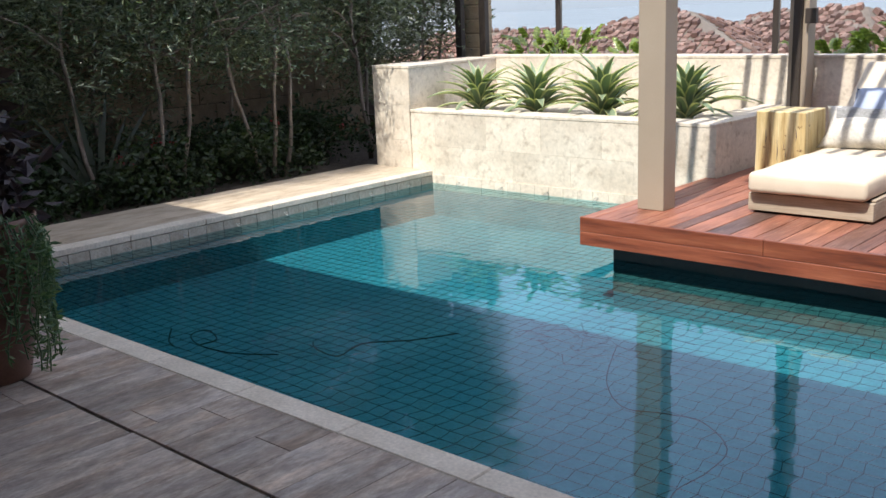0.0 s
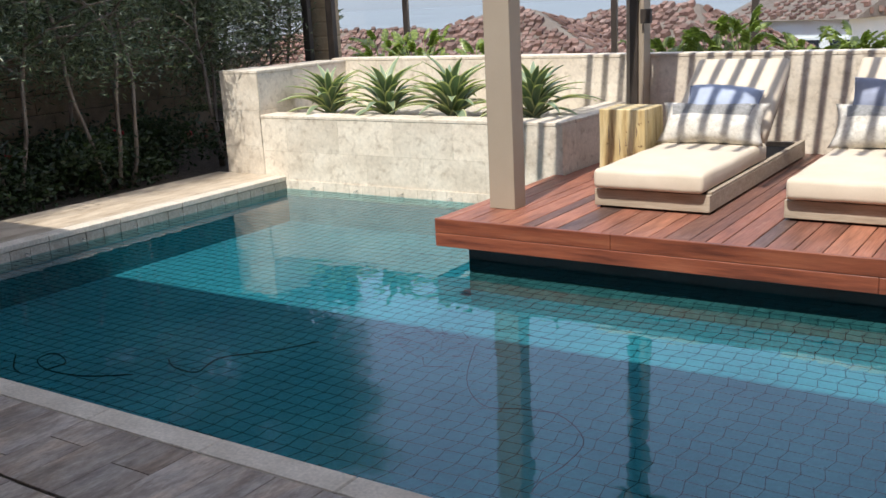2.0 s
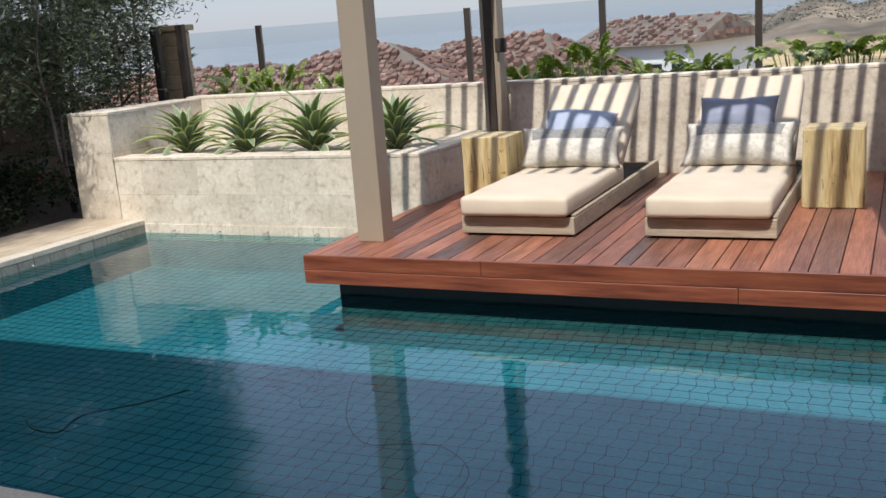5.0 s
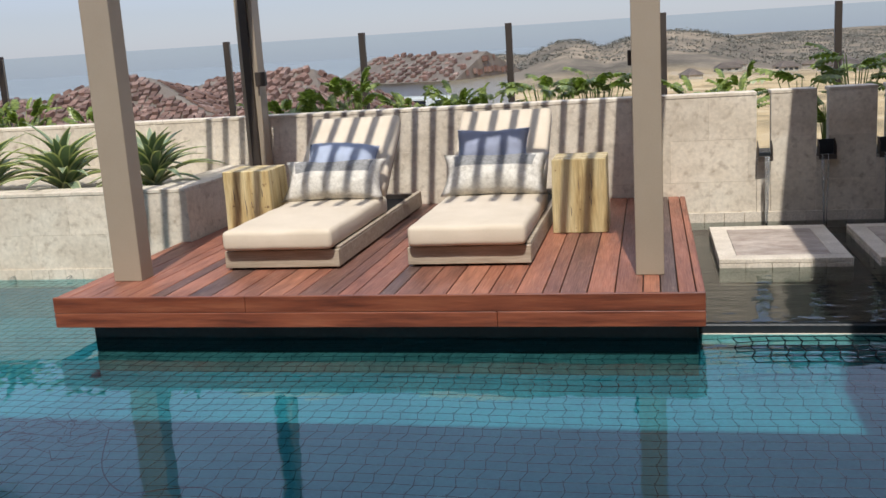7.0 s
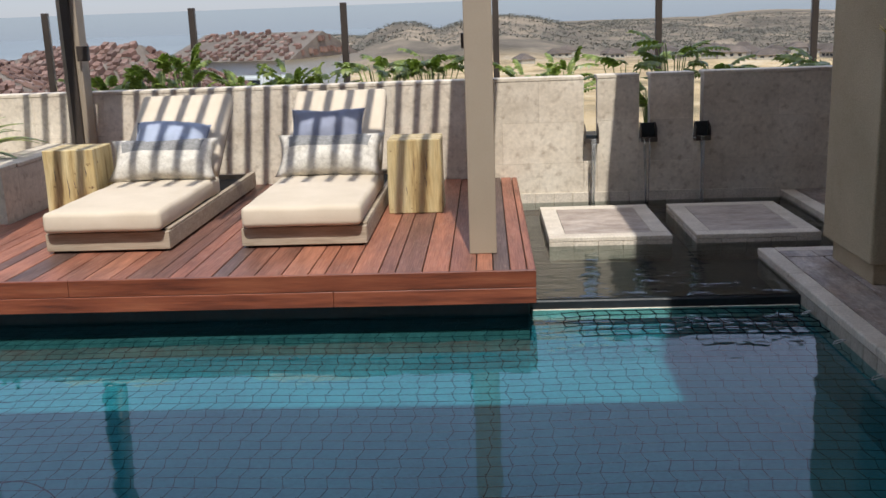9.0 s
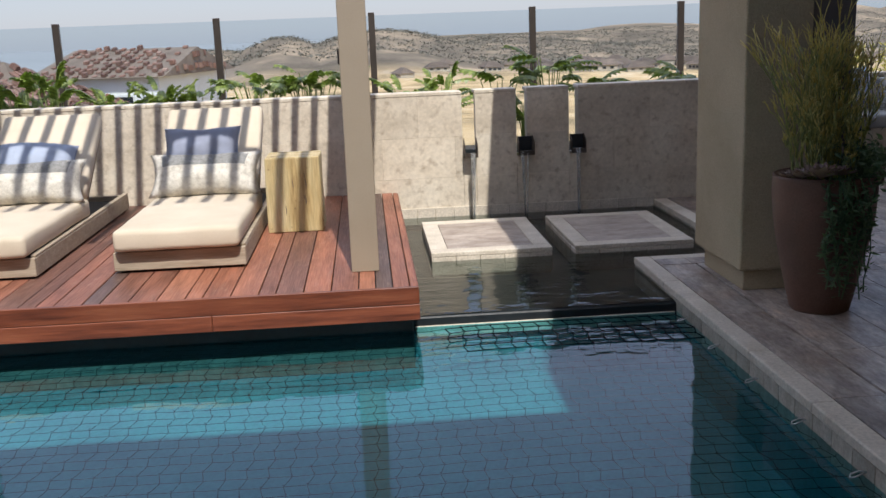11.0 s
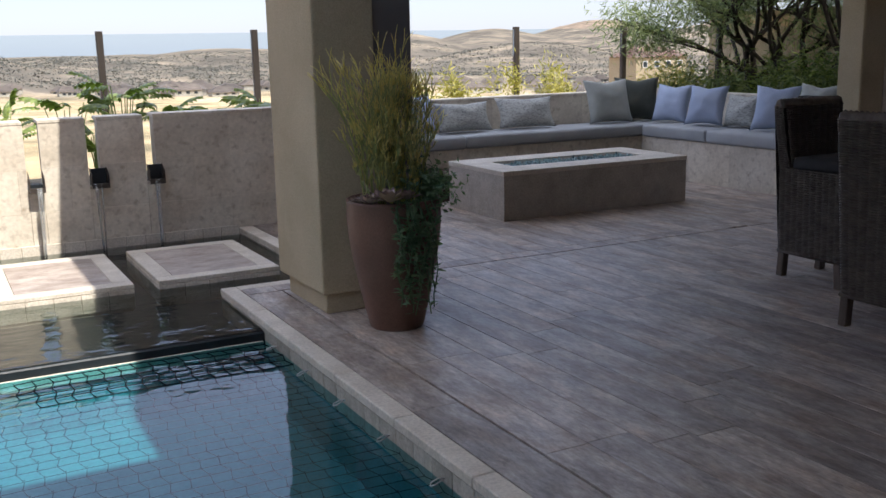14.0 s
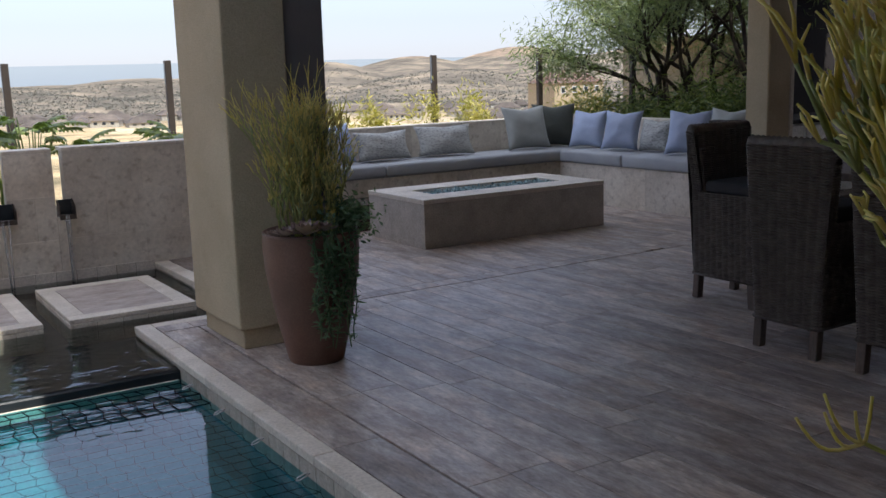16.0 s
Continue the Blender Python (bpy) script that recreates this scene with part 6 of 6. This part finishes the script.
def house(x, y, ground, w, d, eave, ridge, turn, seed, label, loose=0.15, hipped=0.42, pitch=0.40, fill=1.0, wall_paint=None):
    rr = random.Random(seed)
    th = thing("house", (x, y, ground), label, "house", "houses below the garden", "", turn)
    e, r = eave - ground, ridge - ground
    part("wall", box(-w / 2 + 0.4, w / 2 - 0.4, -d / 2 + 0.4, d / 2 - 0.4, 0, e, 0), wall_paint or HOUSE_WALL, th)
    roof = bmesh.new()
    hip = d * hipped
    P = [roof.verts.new(q) for q in ((-w / 2, -d / 2, e), (w / 2, -d / 2, e), (w / 2, d / 2, e), (-w / 2, d / 2, e), (-w / 2 + hip, 0, r), (w / 2 - hip, 0, r))]
    for q in ((0, 1, 5, 4), (1, 2, 5), (2, 3, 4, 5), (3, 0, 4), (3, 2, 1, 0)):
        roof.faces.new([P[i] for i in q])
    rf = part("roof", roof, ROOF_FELT, th)
    v, f = [], []
    tiled_slope(v, f, (-w / 2, -d / 2, e), (w, 0, 0), (hip * 0, d / 2, r - e), 2 * hip / w, rr, loose, pitch, fill)
    tiled_slope(v, f, (w / 2, -d / 2, e), (0, d, 0), (-hip, 0, r - e), 1.0, rr, loose, pitch, fill)
    tiled_slope(v, f, (-w / 2, -d / 2, e), (0, d, 0), (hip, 0, r - e), 1.0, rr, loose, pitch, fill)
    part("roof_tiles", raw_mesh("roof_tiles", v, f, ROOF_TILE), ROOF_TILE, rf)["kind"] = "stuff"
    for k in range(4):
        wx = -w / 2 + w * (k + 0.7) / 4.6
        wd = part("window", box(wx, wx + 1.1, -d / 2 + 0.34, -d / 2 + 0.41, e - 1.9, e - 0.7, 0.01), WHITE_PAINT, th)
        part("pane", box(wx + 0.1, wx + 1.0, -d / 2 + 0.32, -d / 2 + 0.335, e - 1.8, e - 0.8, 0), BLACK_TILE, wd)
    return th


NB = "neighbouring house with red-brown clay tiles stacked loosely on its roof"
house(-20.6, 36.5, -7.0, 15, 13, -1.75, 1.05, 8, 1, NB, 0.05, 0.50, 0.30)
house(-15.4, 39, -7.0, 10.5, 9, -1.15, 0.98, -10, 2, NB, 0.05, 0.36, 0.30)
house(-12.2, 33, -7.0, 6.0, 7, -1.0, 0.52, -14, 7, NB, 0.08, 0.36, 0.28)
house(-37, 47, -8.0, 17, 11, -2.0, 0.2, 22, 3, NB, 0.10, 0.42, 0.34)
house(126.0, 152, -11, 13, 9, -1.6, 0.8, 0, 6, "ochre-walled house with a brown roof on the slope below", wall_paint=BLOCK)
house(-24.0, 58, -8.0, 13, 10, -1.5, 0.55, 0, 4, NB, 0.10, 0.42, 0.36)
house(-10.2, 46, -8.0, 6.2, 8.4, 0.12, 1.24, -13, 5, "neighbouring house with half-tiled roof and stacked clay tiles", 0.22, 0.02, 0.40, 0.62, WHITE_PAINT)
rr = random.Random(9)
FAR_ROOF = surface("far_roof", [(0.3, (0.10, 0.072, 0.058)), (0.7, (0.19, 0.14, 0.11))], 3.0, 0.9, 0.4, 0.2, 0.01, 0.35)
FAR = "small far house with a brown tiled roof"
for k in range(110):
    b = radians(rr.choice((8, 13, 21, 27, 33, 38, 46)) + rr.gauss(0, 2.6))
    dist = rr.uniform(350, 440)
    x, y = dist * math.sin(b), dist * math.cos(b)
    g = terrain_height(x, y)
    if g > -11:
        continue
    th = thing("far_house", (x, y, g - 0.3), FAR, "house", "far houses", "", rr.uniform(-90, 90))
    w, d, h = rr.uniform(5, 10), rr.uniform(5, 8), rr.uniform(1.4, 2.5)
    part("wall", box(-w / 2, w / 2, -d / 2, d / 2, 0, h, 0), HOUSE_WALL, th)
    roof = bmesh.new()
    P = [roof.verts.new(q) for q in ((-w / 2 - 0.5, -d / 2 - 0.5, h), (w / 2 + 0.5, -d / 2 - 0.5, h), (w / 2 + 0.5, d / 2 + 0.5, h), (-w / 2 - 0.5, d / 2 + 0.5, h), (-w / 4, 0, h + 2), (w / 4, 0, h + 2))]
    for q in ((0, 1, 5, 4), (1, 2, 5), (2, 3, 4, 5), (3, 0, 4), (3, 2, 1, 0)):
        roof.faces.new([P[i] for i in q])
    part("roof", roof, FAR_ROOF, th)
    for j in range(3):
        part("window", box(-w / 2 + 1.2 + j * w / 3.4, -w / 2 + 2.4 + j * w / 3.4, -d / 2 - 0.05, -d / 2 + 0.02, h * 0.45, h * 0.8, 0), BLACK_TILE, th)

# scrub on the hill
sc = []
for k in range(6500):
    b, r = radians(rr.uniform(-12, 24) if k % 3 else rr.uniform(24, 52)), rr.uniform(480, 1000)
    x, y = r * math.sin(b), r * math.cos(b)
    s = rr.uniform(0.5, 2.6) ** 1.2
    z = terrain_height(x, y)
    sc += [(x + rr.gauss(0, s), y + rr.gauss(0, s), z + rr.uniform(-0.3, 0.5 * s)) for j in range(12)]
tagged(new("hill_scrub", leaves_mesh("hill_scrub", sc, 1.0, SCRUB, np.random.default_rng(3), -0.2, 0.8)), "dark scrub dotted over the dry hills", "scrub", "", "stuff")
palm = thing("palm_tree", (-49, 58, -8), "small far fan palm rising between roofs", "tree")
bm = bmesh.new()
tube(bm, [(0, 0, 0), (0.1, 0, 4), (0, 0, 8.6)], [0.25, 0.2, 0.16], 8)
part("trunk", bm, BARK, palm)
pl = np.random.default_rng(2).normal(0, 1, (260, 3)) * np.array((0.45, 0.45, 0.3)) + np.array((0, 0, 8.9))
part("crown", leaves_mesh("crown", pl, 1.0, UNDER_LEAF, np.random.default_rng(6), 0.1, 0.2), UNDER_LEAF, palm)["kind"] = "stuff"

# ---- patio planks ----
PF = "grey-brown wood-look porcelain plank floor"
plank_floor("floor_near", -7.2, 4.0, -0.6, 1.648, True, 0.20, 1.2, PF, 1)
plank_floor("floor_near_strip", -7.2, 1.99, 1.660, NEAR_Y - 0.128, True, 0.20, 1.2, PF, 5)
plank_floor("floor_right_strip", RIGHT_X + 0.103, 1.996, NEAR_Y - 0.126, 5.850, True, 0.233, 1.2, PF, 6)
plank_floor("floor_right", 2.006, 8.4, 1.660, 5.850, True, 0.20, 1.2, PF, 2)
plank_floor("floor_far", 2.543, 8.0, 6.012, 8.93, True, 0.20, 1.2, PF, 3)
plank_floor("floor_far_strip", RIGHT_X + 0.103, 8.0, 5.862, 6.010, True, 0.20, 1.2, PF, 7)
plank_floor("floor_walk", -7.2, LEFT_X - 0.143, NEAR_Y - 0.126, PLANTER_Y - 0.002, True, 0.20, 1.2, "cream wood-look plank walk beside the pool", 4, WALK_PLANK)
solid("floor_rest_right", 8.4, 11.8, -0.6, 6.0, -0.011, -0.001, PLANK, "wood-look tiled patio by the house", "floor", 0)
solid("floor_rest_mid", 4.0, 8.4, -0.6, 1.648, -0.011, -0.001, PLANK, "wood-look tiled patio by the house", "floor", 0)
solid("floor_rest", -7.2, 11.8, -4.0, -0.6, -0.011, -0.001, PLANK, "wood-look tiled patio by the house", "floor", 0)
